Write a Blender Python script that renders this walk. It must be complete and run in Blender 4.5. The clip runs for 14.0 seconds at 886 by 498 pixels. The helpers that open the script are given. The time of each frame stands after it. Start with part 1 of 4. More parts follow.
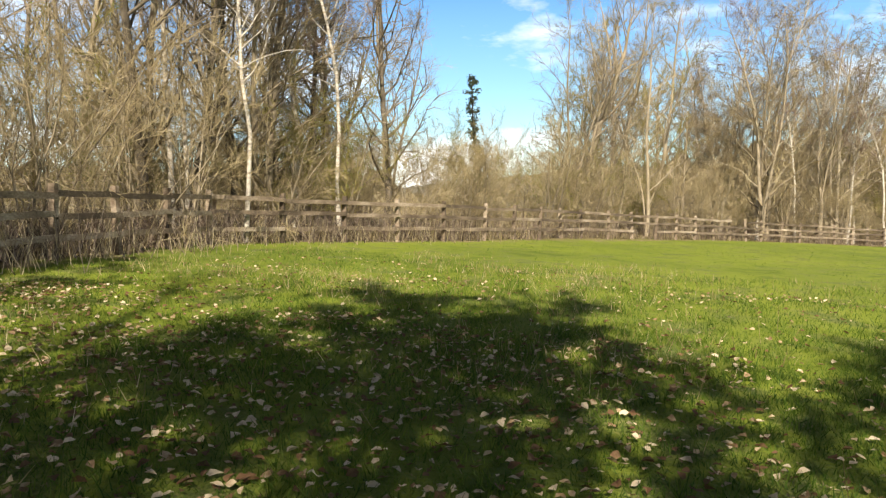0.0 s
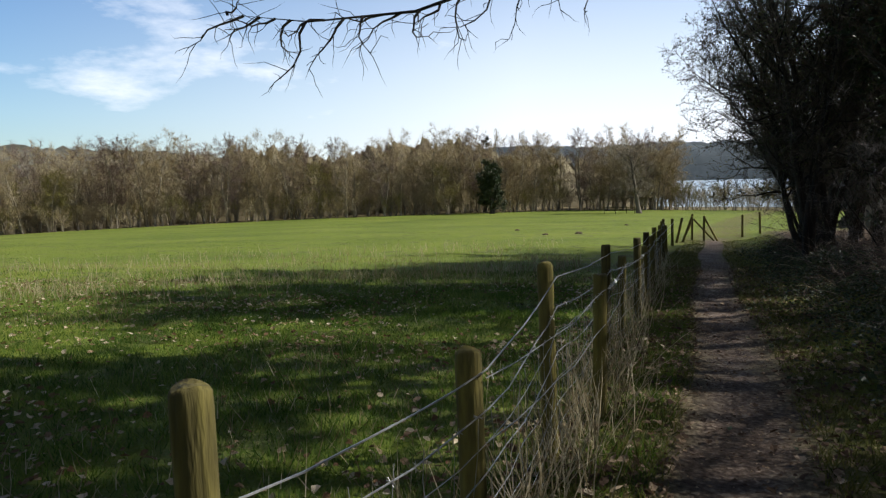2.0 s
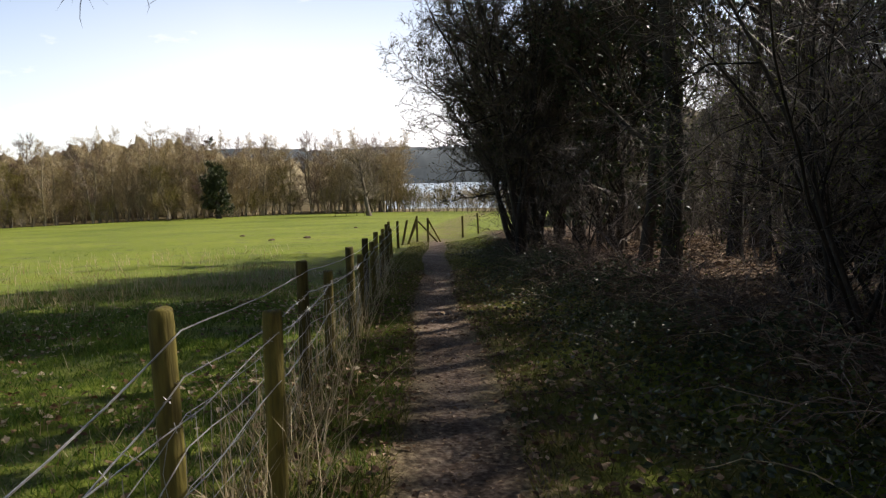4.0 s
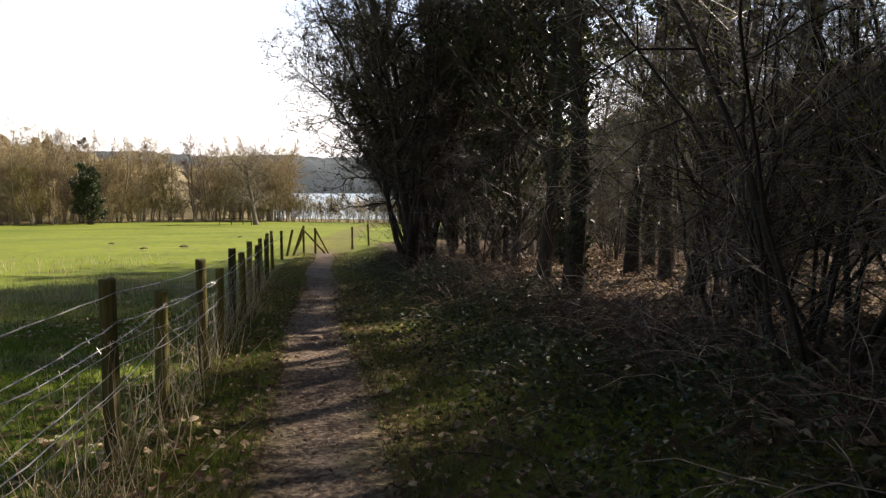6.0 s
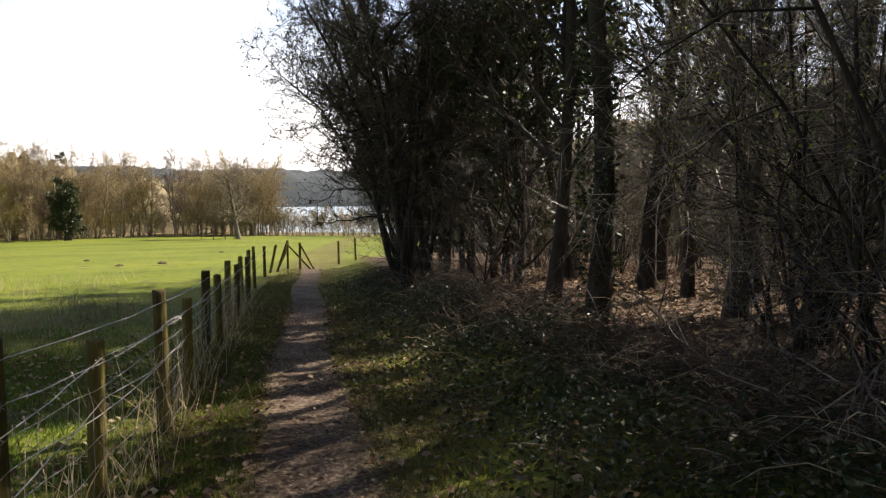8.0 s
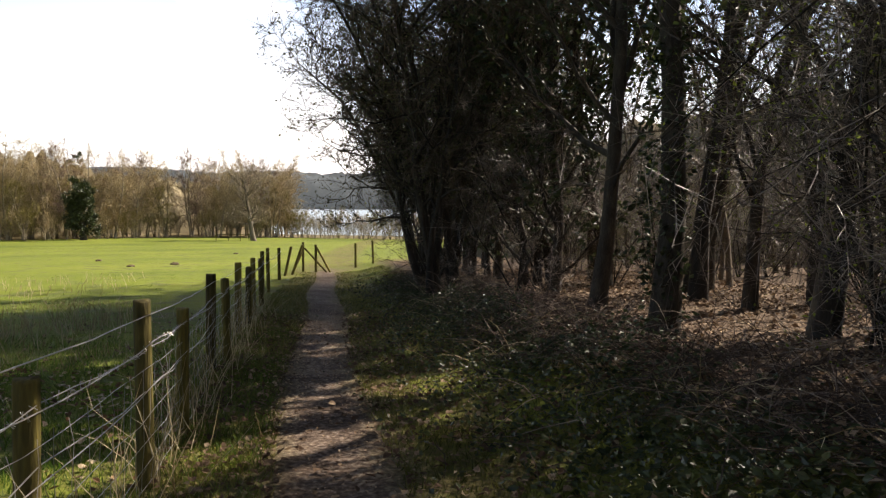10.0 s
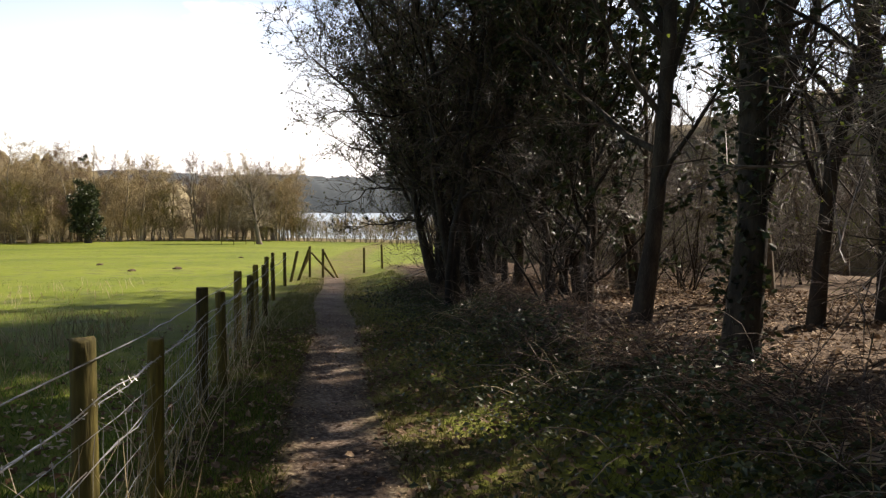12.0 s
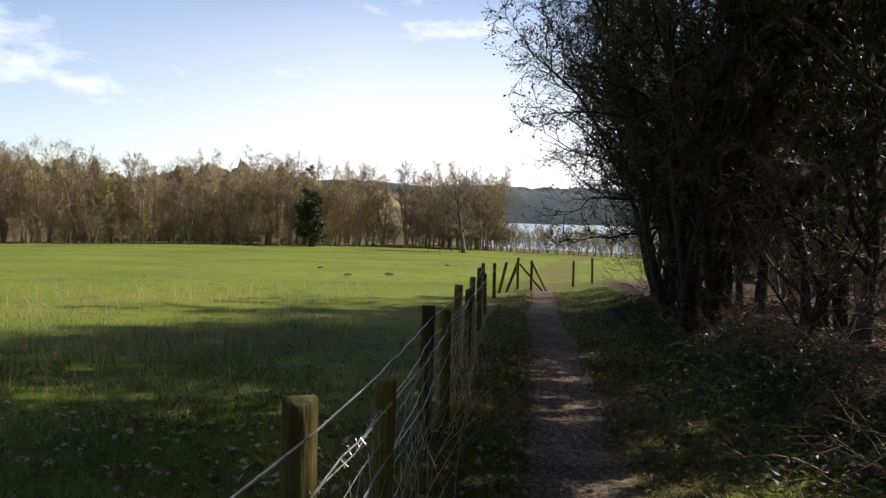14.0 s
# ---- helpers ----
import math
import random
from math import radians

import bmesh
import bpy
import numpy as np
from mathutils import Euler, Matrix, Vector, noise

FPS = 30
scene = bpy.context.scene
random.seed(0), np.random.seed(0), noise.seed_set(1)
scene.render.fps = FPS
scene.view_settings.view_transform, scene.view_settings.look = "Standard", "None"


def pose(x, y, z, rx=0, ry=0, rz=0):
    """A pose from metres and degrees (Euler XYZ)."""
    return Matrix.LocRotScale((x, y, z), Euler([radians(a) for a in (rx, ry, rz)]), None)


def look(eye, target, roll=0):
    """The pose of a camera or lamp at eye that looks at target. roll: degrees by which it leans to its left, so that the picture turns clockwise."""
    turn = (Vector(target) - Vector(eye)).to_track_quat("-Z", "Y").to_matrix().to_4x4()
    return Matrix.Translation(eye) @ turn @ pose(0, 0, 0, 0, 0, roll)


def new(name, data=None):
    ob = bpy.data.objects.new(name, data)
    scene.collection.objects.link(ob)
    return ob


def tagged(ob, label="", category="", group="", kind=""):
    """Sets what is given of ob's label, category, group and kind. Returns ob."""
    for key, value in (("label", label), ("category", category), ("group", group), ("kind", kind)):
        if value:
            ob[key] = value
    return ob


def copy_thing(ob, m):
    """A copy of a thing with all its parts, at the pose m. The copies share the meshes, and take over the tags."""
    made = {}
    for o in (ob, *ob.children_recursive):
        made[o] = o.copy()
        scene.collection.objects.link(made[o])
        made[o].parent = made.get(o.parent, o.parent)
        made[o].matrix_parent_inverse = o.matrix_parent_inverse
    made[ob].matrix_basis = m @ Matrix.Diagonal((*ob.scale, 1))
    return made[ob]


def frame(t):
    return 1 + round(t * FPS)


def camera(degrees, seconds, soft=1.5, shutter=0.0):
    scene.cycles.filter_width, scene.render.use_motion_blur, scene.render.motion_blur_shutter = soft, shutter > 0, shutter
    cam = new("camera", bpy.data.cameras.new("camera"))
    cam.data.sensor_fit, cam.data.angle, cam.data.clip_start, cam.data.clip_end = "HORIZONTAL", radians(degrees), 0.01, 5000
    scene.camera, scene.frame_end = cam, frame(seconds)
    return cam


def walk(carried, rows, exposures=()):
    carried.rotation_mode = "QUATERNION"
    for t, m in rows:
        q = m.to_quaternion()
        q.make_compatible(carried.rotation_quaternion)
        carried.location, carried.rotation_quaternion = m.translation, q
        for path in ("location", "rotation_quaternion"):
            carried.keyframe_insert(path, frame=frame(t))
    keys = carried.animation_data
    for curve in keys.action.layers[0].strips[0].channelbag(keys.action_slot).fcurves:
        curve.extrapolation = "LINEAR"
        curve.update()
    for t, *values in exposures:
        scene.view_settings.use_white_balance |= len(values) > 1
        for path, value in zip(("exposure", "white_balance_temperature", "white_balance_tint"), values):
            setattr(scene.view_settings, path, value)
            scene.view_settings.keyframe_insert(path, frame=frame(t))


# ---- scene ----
# ---------------------------------------------------------------- camera
cam = camera(63.3, 14.0, soft=1.3)
PATH = [
    (0.0, (-0.009, 0.161, 1.519), (-0.655, 2.051, 1.425), 0.0),
    (0.5, (0.376, 0.058, 1.497), (0.654, 2.036, 1.39), -0.5),
    (1, (0.616, -0.192, 1.481), (1.803, 1.411, 1.343), -0.3),
    (1.5, (0.899, -0.252, 1.485), (2.65, 0.699, 1.312), -1.3),
    (2, (1.229, -0.326, 1.46), (3.178, 0.086, 1.278), -1.6),
    (2.5, (1.597, -0.482, 1.469), (3.579, -0.289, 1.284), -1.8),
    (3, (1.912, -0.559, 1.449), (3.902, -0.59, 1.258), -1.2),
    (3.5, (2.252, -0.57, 1.454), (4.226, -0.83, 1.262), -1.4),
    (4, (2.607, -0.637, 1.429), (4.573, -0.951, 1.235), -1.6),
    (6.5, (4.181, -1.024, 1.322), (6.066, -1.676, 1.172), 0.0),
    (7, (4.535, -1.034, 1.346), (6.418, -1.694, 1.205), -0.3),
    (9.5, (6.169, -1.267, 1.231), (8.066, -1.89, 1.113), 0.0),
    (10, (6.478, -1.24, 1.218), (8.378, -1.852, 1.099), 0.2),
    (10.5, (6.786, -1.221, 1.189), (8.689, -1.825, 1.071), 0.1),
    (11, (7.144, -1.296, 1.185), (9.05, -1.891, 1.069), 0.3),
    (11.5, (7.431, -1.338, 1.163), (9.339, -1.93, 1.057), 0.2),
    (12, (7.757, -1.364, 1.19), (9.663, -1.961, 1.081), 0.3),
    (12.5, (8.08, -1.461, 1.159), (9.988, -2.05, 1.051), 0.3),
    (13, (8.353, -1.509, 1.15), (10.269, -2.075, 1.053), 0.7),
    (13.5, (8.593, -1.383, 1.152), (10.551, -1.781, 1.057), 1.3),
    (14, (8.889, -1.181, 1.175), (10.886, -1.233, 1.088), 1.5),
]
EXPOSURE = [(0.0, 0.95, 7300, 12), (0.5, 0.75, 7000, 11), (1.0, 0.45, 6500, 10), (1.5, 0.25, 6050, 9), (2.0, 0.2, 6100, 10), (3.0, 0.25, 6350, 12), (4.0, 0.5, 6800, 15), (6.5, 0.95, 7200, 16), (9.5, 0.97, 7250, 16), (12.0, 0.85, 7250, 16), (13.0, 0.75, 7050, 16), (14.0, 0.4, 6600, 14)]
walk(cam, [(t, look(eye, target, roll)) for t, eye, target, roll in PATH], EXPOSURE)

# ---------------------------------------------------------------- sky and sun
SUN_TO = Vector((0.30, -0.95, 0.0)).normalized()
SUN_UP = radians(40)
world = bpy.data.worlds.new("sky")
scene.world = world
world.use_nodes = True


def sky_nodes(tree):
    n, l = tree.nodes, tree.links
    n.clear()
    out, bg = n.new("ShaderNodeOutputWorld"), n.new("ShaderNodeBackground")
    sky = n.new("ShaderNodeTexSky")
    sky.sky_type, sky.sun_disc = "NISHITA", False
    sky.sun_elevation, sky.sun_rotation = SUN_UP, math.atan2(SUN_TO.x, SUN_TO.y)
    sky.air_density, sky.dust_density, sky.ozone_density = 1.3, 0.3, 3.0
    co, mp = n.new("ShaderNodeTexCoord"), n.new("ShaderNodeMapping")
    mp.inputs["Scale"].default_value = (1.5, 1.5, 4.6)
    mp.inputs["Location"].default_value = (3.1, 0.4, 0.3)
    l.new(co.outputs["Generated"], mp.inputs["Vector"])
    nz = n.new("ShaderNodeTexNoise")
    nz.inputs["Scale"].default_value, nz.inputs["Detail"].default_value, nz.inputs["Roughness"].default_value = 1.9, 9, 0.6
    l.new(mp.outputs[0], nz.inputs["Vector"])
    ramp = n.new("ShaderNodeValToRGB")
    ramp.color_ramp.elements[0].position, ramp.color_ramp.elements[1].position = 0.46, 0.69
    l.new(nz.outputs["Fac"], ramp.inputs["Fac"])
    # thin haze low down
    sep = n.new("ShaderNodeSeparateXYZ")
    l.new(co.outputs["Generated"], sep.inputs[0])
    haze = n.new("ShaderNodeMapRange")
    haze.inputs["From Min"].default_value, haze.inputs["From Max"].default_value = 0.40, 0.03
    haze.inputs["To Min"].default_value, haze.inputs["To Max"].default_value = 0.0, 1.0
    l.new(sep.outputs["Z"], haze.inputs["Value"])
    east = n.new("ShaderNodeMapRange")  # whiter towards the sun's side
    east.inputs["From Min"].default_value, east.inputs["From Max"].default_value = 0.80, 0.10
    east.inputs["To Min"].default_value, east.inputs["To Max"].default_value = 0.12, 1.0
    l.new(sep.outputs["Y"], east.inputs["Value"])
    low = n.new("ShaderNodeMath")
    low.operation = "MULTIPLY"
    l.new(haze.outputs[0], low.inputs[0])
    l.new(east.outputs[0], low.inputs[1])
    mx = n.new("ShaderNodeMath")
    mx.operation = "MAXIMUM"
    l.new(ramp.outputs["Color"], mx.inputs[0])
    l.new(low.outputs[0], mx.inputs[1])
    mix = n.new("ShaderNodeMix")
    mix.data_type = "RGBA"
    l.new(mx.outputs[0], mix.inputs["Factor"])
    deep = n.new("ShaderNodeHueSaturation")
    deep.inputs["Saturation"].default_value, deep.inputs["Value"].default_value = 1.35, 1.75
    l.new(sky.outputs["Color"], deep.inputs["Color"])
    clear = n.new("ShaderNodeMix")
    clear.data_type, clear.blend_type = "RGBA", "MULTIPLY"
    clear.inputs["Factor"].default_value = 1.0
    clear.inputs[7].default_value = (0.70, 0.95, 1.16, 1)
    l.new(deep.outputs[0], clear.inputs[6])
    l.new(clear.outputs[2], mix.inputs[6])
    mix.inputs[7].default_value = (19.5, 19.6, 20.0, 1)
    # the clear sky deepens towards the zenith
    height = n.new("ShaderNodeMapRange")
    height.interpolation_type = "SMOOTHSTEP"
    height.inputs["From Min"].default_value, height.inputs["From Max"].default_value = 0.24, 0.62
    height.inputs["To Min"].default_value, height.inputs["To Max"].default_value = 1.0, 0.11
    l.new(sep.outputs["Z"], height.inputs["Value"])
    dome = n.new("ShaderNodeVectorMath")
    dome.operation = "SCALE"
    l.new(mix.outputs[2], dome.inputs[0])
    l.new(height.outputs[0], dome.inputs["Scale"])
    l.new(dome.outputs[0], bg.inputs["Color"])
    bg.inputs["Strength"].default_value = 0.052
    l.new(bg.outputs[0], out.inputs["Surface"])


sky_nodes(world.node_tree)
sun_data = bpy.data.lights.new("sun", "SUN")
sun_data.energy, sun_data.angle, sun_data.color = 5.0, radians(0.55), (1.0, 0.94, 0.84)
sun = new("sun", sun_data)
sun.matrix_basis = look((0, 0, 60), (-SUN_TO.x * math.cos(SUN_UP), -SUN_TO.y * math.cos(SUN_UP), 60 - math.sin(SUN_UP)))


# ---------------------------------------------------------------- materials
def material(name, colours, scale=6.0, fine=60.0, rough=0.85, bump=0.3, stretch=(1, 1, 1), translucent=0.0, vary=0.25, spec=0.3):
    """Two scales of noise between the colours, a fine bump, and a little change from piece to piece."""
    m = bpy.data.materials.new(name)
    m.use_nodes = True
    n, l = m.node_tree.nodes, m.node_tree.links
    b = n["Principled BSDF"]
    b.inputs["Roughness"].default_value = rough
    b.inputs["Specular IOR Level"].default_value = spec
    geo, mp = n.new("ShaderNodeNewGeometry"), n.new("ShaderNodeMapping")
    mp.inputs["Scale"].default_value = stretch
    l.new(geo.outputs["Position"], mp.inputs["Vector"])
    big, small = n.new("ShaderNodeTexNoise"), n.new("ShaderNodeTexNoise")
    big.inputs["Scale"].default_value, small.inputs["Scale"].default_value = scale, fine
    big.inputs["Detail"].default_value, small.inputs["Detail"].default_value = 4, 3
    for z in (big, small):
        l.new(mp.outputs[0], z.inputs["Vector"])
    add = n.new("ShaderNodeMix")
    add.inputs["Factor"].default_value = 0.4
    l.new(big.outputs["Fac"], add.inputs[2])
    l.new(small.outputs["Fac"], add.inputs[3])
    isl = n.new("ShaderNodeMath")
    isl.operation, isl.inputs[1].default_value = "MULTIPLY_ADD", vary
    l.new(geo.outputs["Random Per Island"], isl.inputs[0])
    obj = n.new("ShaderNodeObjectInfo")
    o2 = n.new("ShaderNodeMath")
    o2.operation, o2.inputs[1].default_value = "MULTIPLY_ADD", vary * 0.6
    l.new(obj.outputs["Random"], o2.inputs[0])
    off = n.new("ShaderNodeMath")
    off.operation, off.inputs[1].default_value = "SUBTRACT", vary * 0.8
    l.new(add.outputs[0], off.inputs[0])
    l.new(off.outputs[0], o2.inputs[2])
    l.new(o2.outputs[0], isl.inputs[2])
    r = n.new("ShaderNodeValToRGB")
    e = r.color_ramp.elements
    while len(e) < len(colours):
        e.new(0.5)
    for i, c in enumerate(colours):
        e[i].position, e[i].color = 0.30 + 0.40 * i / (len(colours) - 1), (*c, 1)
    l.new(isl.outputs[0], r.inputs["Fac"])
    l.new(r.outputs["Color"], b.inputs["Base Color"])
    if bump:
        bp = n.new("ShaderNodeBump")
        bp.inputs["Strength"].default_value, bp.inputs["Distance"].default_value = bump, 0.02
        l.new(small.outputs["Fac"], bp.inputs["Height"])
        l.new(bp.outputs[0], b.inputs["Normal"])
    if translucent:
        tr, ms = n.new("ShaderNodeBsdfTranslucent"), n.new("ShaderNodeMixShader")
        ms.inputs["Fac"].default_value = translucent
        l.new(r.outputs["Color"], tr.inputs["Color"])
        l.new(b.outputs[0], ms.inputs[1])
        l.new(tr.outputs[0], ms.inputs[2])
        l.new(ms.outputs[0], n["Material Output"].inputs["Surface"])
    return m


# The wood's shade is put into this bark as a darker tone.
BARK_DARK = material("shade_darkened_bark", [(0.016, 0.013, 0.010), (0.038, 0.031, 0.023), (0.08, 0.067, 0.048)], 9, 70, stretch=(1, 1, 0.3))
BARK_GREY = material("grey_bark", [(0.13, 0.105, 0.07), (0.26, 0.215, 0.145), (0.37, 0.32, 0.23)], 7, 60, stretch=(1, 1, 0.3))
BARK_MID = material("brown_grey_bark", [(0.05, 0.042, 0.03), (0.12, 0.10, 0.072), (0.22, 0.185, 0.135)], 7, 60, stretch=(1, 1, 0.3))
BARK_BIRCH = material("birch_bark", [(0.10, 0.09, 0.07), (0.46, 0.42, 0.35), (0.62, 0.58, 0.50)], 5, 9, stretch=(1, 1, 2.5), vary=0.1)
TWIG_TAN = material("tan_twigs", [(0.24, 0.19, 0.105), (0.40, 0.33, 0.19), (0.54, 0.46, 0.29)], 0.5, 4, bump=0, translucent=0.4)
TWIG_GREY = material("grey_twigs", [(0.18, 0.15, 0.11), (0.31, 0.26, 0.19), (0.46, 0.40, 0.30)], 0.5, 4, bump=0, translucent=0.4)
TWIG_PLUM = material("plum_twigs", [(0.16, 0.11, 0.09), (0.24, 0.17, 0.14), (0.34, 0.25, 0.19)], 0.5, 4, bump=0, translucent=0.4)
TWIG_OLIVE = material("olive_twigs", [(0.17, 0.15, 0.045), (0.27, 0.24, 0.07), (0.38, 0.33, 0.11)], 0.5, 4, bump=0, translucent=0.4)
# Paleness stands in for air haze, translucency for light scattered among the twigs.
TWIG_FAR = material("haze_paled_far_twigs", [(0.34, 0.27, 0.155), (0.50, 0.41, 0.24), (0.62, 0.53, 0.35)], 0.12, 1.5, bump=0, translucent=0.5)
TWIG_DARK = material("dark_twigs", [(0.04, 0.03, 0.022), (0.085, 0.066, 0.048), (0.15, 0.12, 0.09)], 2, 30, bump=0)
# The pale end of the colours imitates sun glints on single twigs.
TWIG_THICKET = material("glint_paled_thicket_twigs", [(0.045, 0.032, 0.025), (0.115, 0.088, 0.067), (0.29, 0.24, 0.195)], 3, 30, rough=0.5, bump=0, vary=0.6, spec=0.5)
LEAF_DARK = material("dark_leaves", [(0.014, 0.025, 0.008), (0.035, 0.055, 0.016), (0.07, 0.09, 0.028)], 2, 20, rough=0.45, bump=0, translucent=0.2, vary=0.5, spec=0.5)
LEAF_BUD = material("opening_buds", [(0.035, 0.042, 0.014), (0.075, 0.085, 0.026), (0.14, 0.15, 0.05)], 2, 20, rough=0.45, bump=0, translucent=0.35, vary=0.6, spec=0.5)
LEAF_SPRING = material("spring_leaves", [(0.09, 0.13, 0.02), (0.17, 0.22, 0.035), (0.25, 0.30, 0.06)], 2, 20, bump=0, translucent=0.4, vary=0.5)
LEAF_DEAD = material("dead_leaves", [(0.16, 0.09, 0.045), (0.36, 0.25, 0.14), (0.62, 0.52, 0.37)], 3, 40, bump=0, translucent=0.15, vary=0.8)
GRASS = material("grass_blades", [(0.046, 0.10, 0.012), (0.10, 0.18, 0.019), (0.18, 0.25, 0.036)], 0.8, 9, rough=0.6, bump=0, translucent=0.5, vary=0.5)
LEAF_BROWN = material("brown_litter_leaves", [(0.10, 0.062, 0.038), (0.22, 0.15, 0.092), (0.44, 0.33, 0.22)], 3, 40, bump=0, translucent=0.1, vary=0.8)
GRASS_VERGE = material("verge_blades", [(0.05, 0.062, 0.013), (0.11, 0.12, 0.025), (0.20, 0.19, 0.055)], 0.8, 9, rough=0.6, bump=0, translucent=0.5, vary=0.5)
STRAW = material("dry_grass", [(0.25, 0.19, 0.09), (0.42, 0.34, 0.19), (0.58, 0.50, 0.33)], 2, 20, bump=0, translucent=0.25, vary=0.6)
BRAMBLE = material("bramble_canes", [(0.06, 0.04, 0.03), (0.14, 0.10, 0.077), (0.30, 0.24, 0.19)], 2, 20, bump=0, vary=0.7)
POST_WOOD = material("weathered_post_wood", [(0.035, 0.03, 0.012), (0.12, 0.10, 0.028), (0.26, 0.22, 0.05)], 5, 45, stretch=(1, 1, 0.15), bump=0.5, vary=0.3)
RAIL_WOOD = material("grey_rail_wood", [(0.08, 0.06, 0.042), (0.22, 0.17, 0.12), (0.45, 0.385, 0.30)], 4, 45, stretch=(0.4, 0.4, 1), bump=0.4, vary=0.4)
WIRE = material("galvanised_wire", [(0.30, 0.29, 0.27), (0.46, 0.45, 0.43), (0.60, 0.59, 0.57)], 20, 90, rough=0.45, bump=0, spec=0.6)
WIRE.node_tree.nodes["Principled BSDF"].inputs["Metallic"].default_value = 0.6
WOOD_FAR = material("far_wooded_slope", [(0.07, 0.058, 0.034), (0.15, 0.122, 0.07), (0.25, 0.21, 0.125)], 0.25, 3.5, bump=0, stretch=(1, 1, 0.12))
# Wood colours greyed to carry the haze over the northern hill.
HILL_NORTH = material("haze_greyed_wooded_hill", [(0.08, 0.078, 0.06), (0.14, 0.13, 0.095), (0.20, 0.185, 0.13)], 0.03, 0.3, bump=0)
# Blue-grey distance haze is mixed straight into this hill's colour.
HILL_FAR = material("haze_tinted_far_hill", [(0.06, 0.075, 0.085), (0.095, 0.115, 0.13), (0.14, 0.155, 0.165)], 0.012, 0.12, bump=0)
EARTH = material("dug_earth", [(0.05, 0.032, 0.02), (0.10, 0.07, 0.045), (0.15, 0.11, 0.07)], 8, 60)

# ---------------------------------------------------------------- the lie of the land


def smooth(a, b, v):
    t = min(1.0, max(0.0, (v - a) / (b - a)))
    return t * t * (3 - 2 * t)


def path_y(x):
    """The middle of the trodden path."""
    return -0.37 - 0.142 * x - 0.0009 * max(0, x - 20) ** 2 + 0.06 * math.sin(x * 0.55)


def land(x, y):
    """The height of the ground without its small bumps."""
    u, v = min(150.0, max(-70.0, x)), min(110.0, max(-70.0, y))
    z = 0.181 - 0.0507 * u + 0.0129 * v + 1.44e-4 * u * u - 1.7e-5 * u * v - 2.83e-4 * v * v
    z += 0.32 * smooth(0.9, 2.7, path_y(min(45, x)) - y) * (1 - smooth(35, 60, x))
    east = smooth(150, 190, x) * (1 - smooth(20, 90, y))
    z += -8.0 * east
    return z


def ground_z(x, y):
    b = 0.05 * noise.noise((x * 0.5, y * 0.5, 0)) + 0.025 * noise.noise((x * 1.7, y * 1.7, 3))
    pathness = math.exp(-((y - path_y(x)) / 0.42) ** 2) if x < 60 else 0
    return land(x, y) + b * (1 - 0.5 * pathness) - 0.035 * pathness


def mesh_from(name, verts, faces, mat, flat=True):
    me = bpy.data.meshes.new(name)
    me.from_pydata(verts, [], faces)
    me.materials.append(mat)
    if not flat:
        me.polygons.foreach_set("use_smooth", [True] * len(me.polygons))
    me.update()
    return me


def child(name, me, parent, label=""):
    ob = new(name, me)
    ob.parent = parent
    if label:
        ob["label"] = label
    return ob


def part(name, bm, mat, parent, label=""):
    me = bpy.data.meshes.new(name)
    bm.to_mesh(me)
    bm.free()
    me.materials.append(mat)
    return child(name, me, parent, label)


def sheet(centre, reach, near, count):
    """Coordinates that crowd near the centre and run out to the reach."""
    k = math.asinh(reach / near)
    return [centre + near * math.sinh(k * (2 * i / (count - 1) - 1)) for i in range(count)]


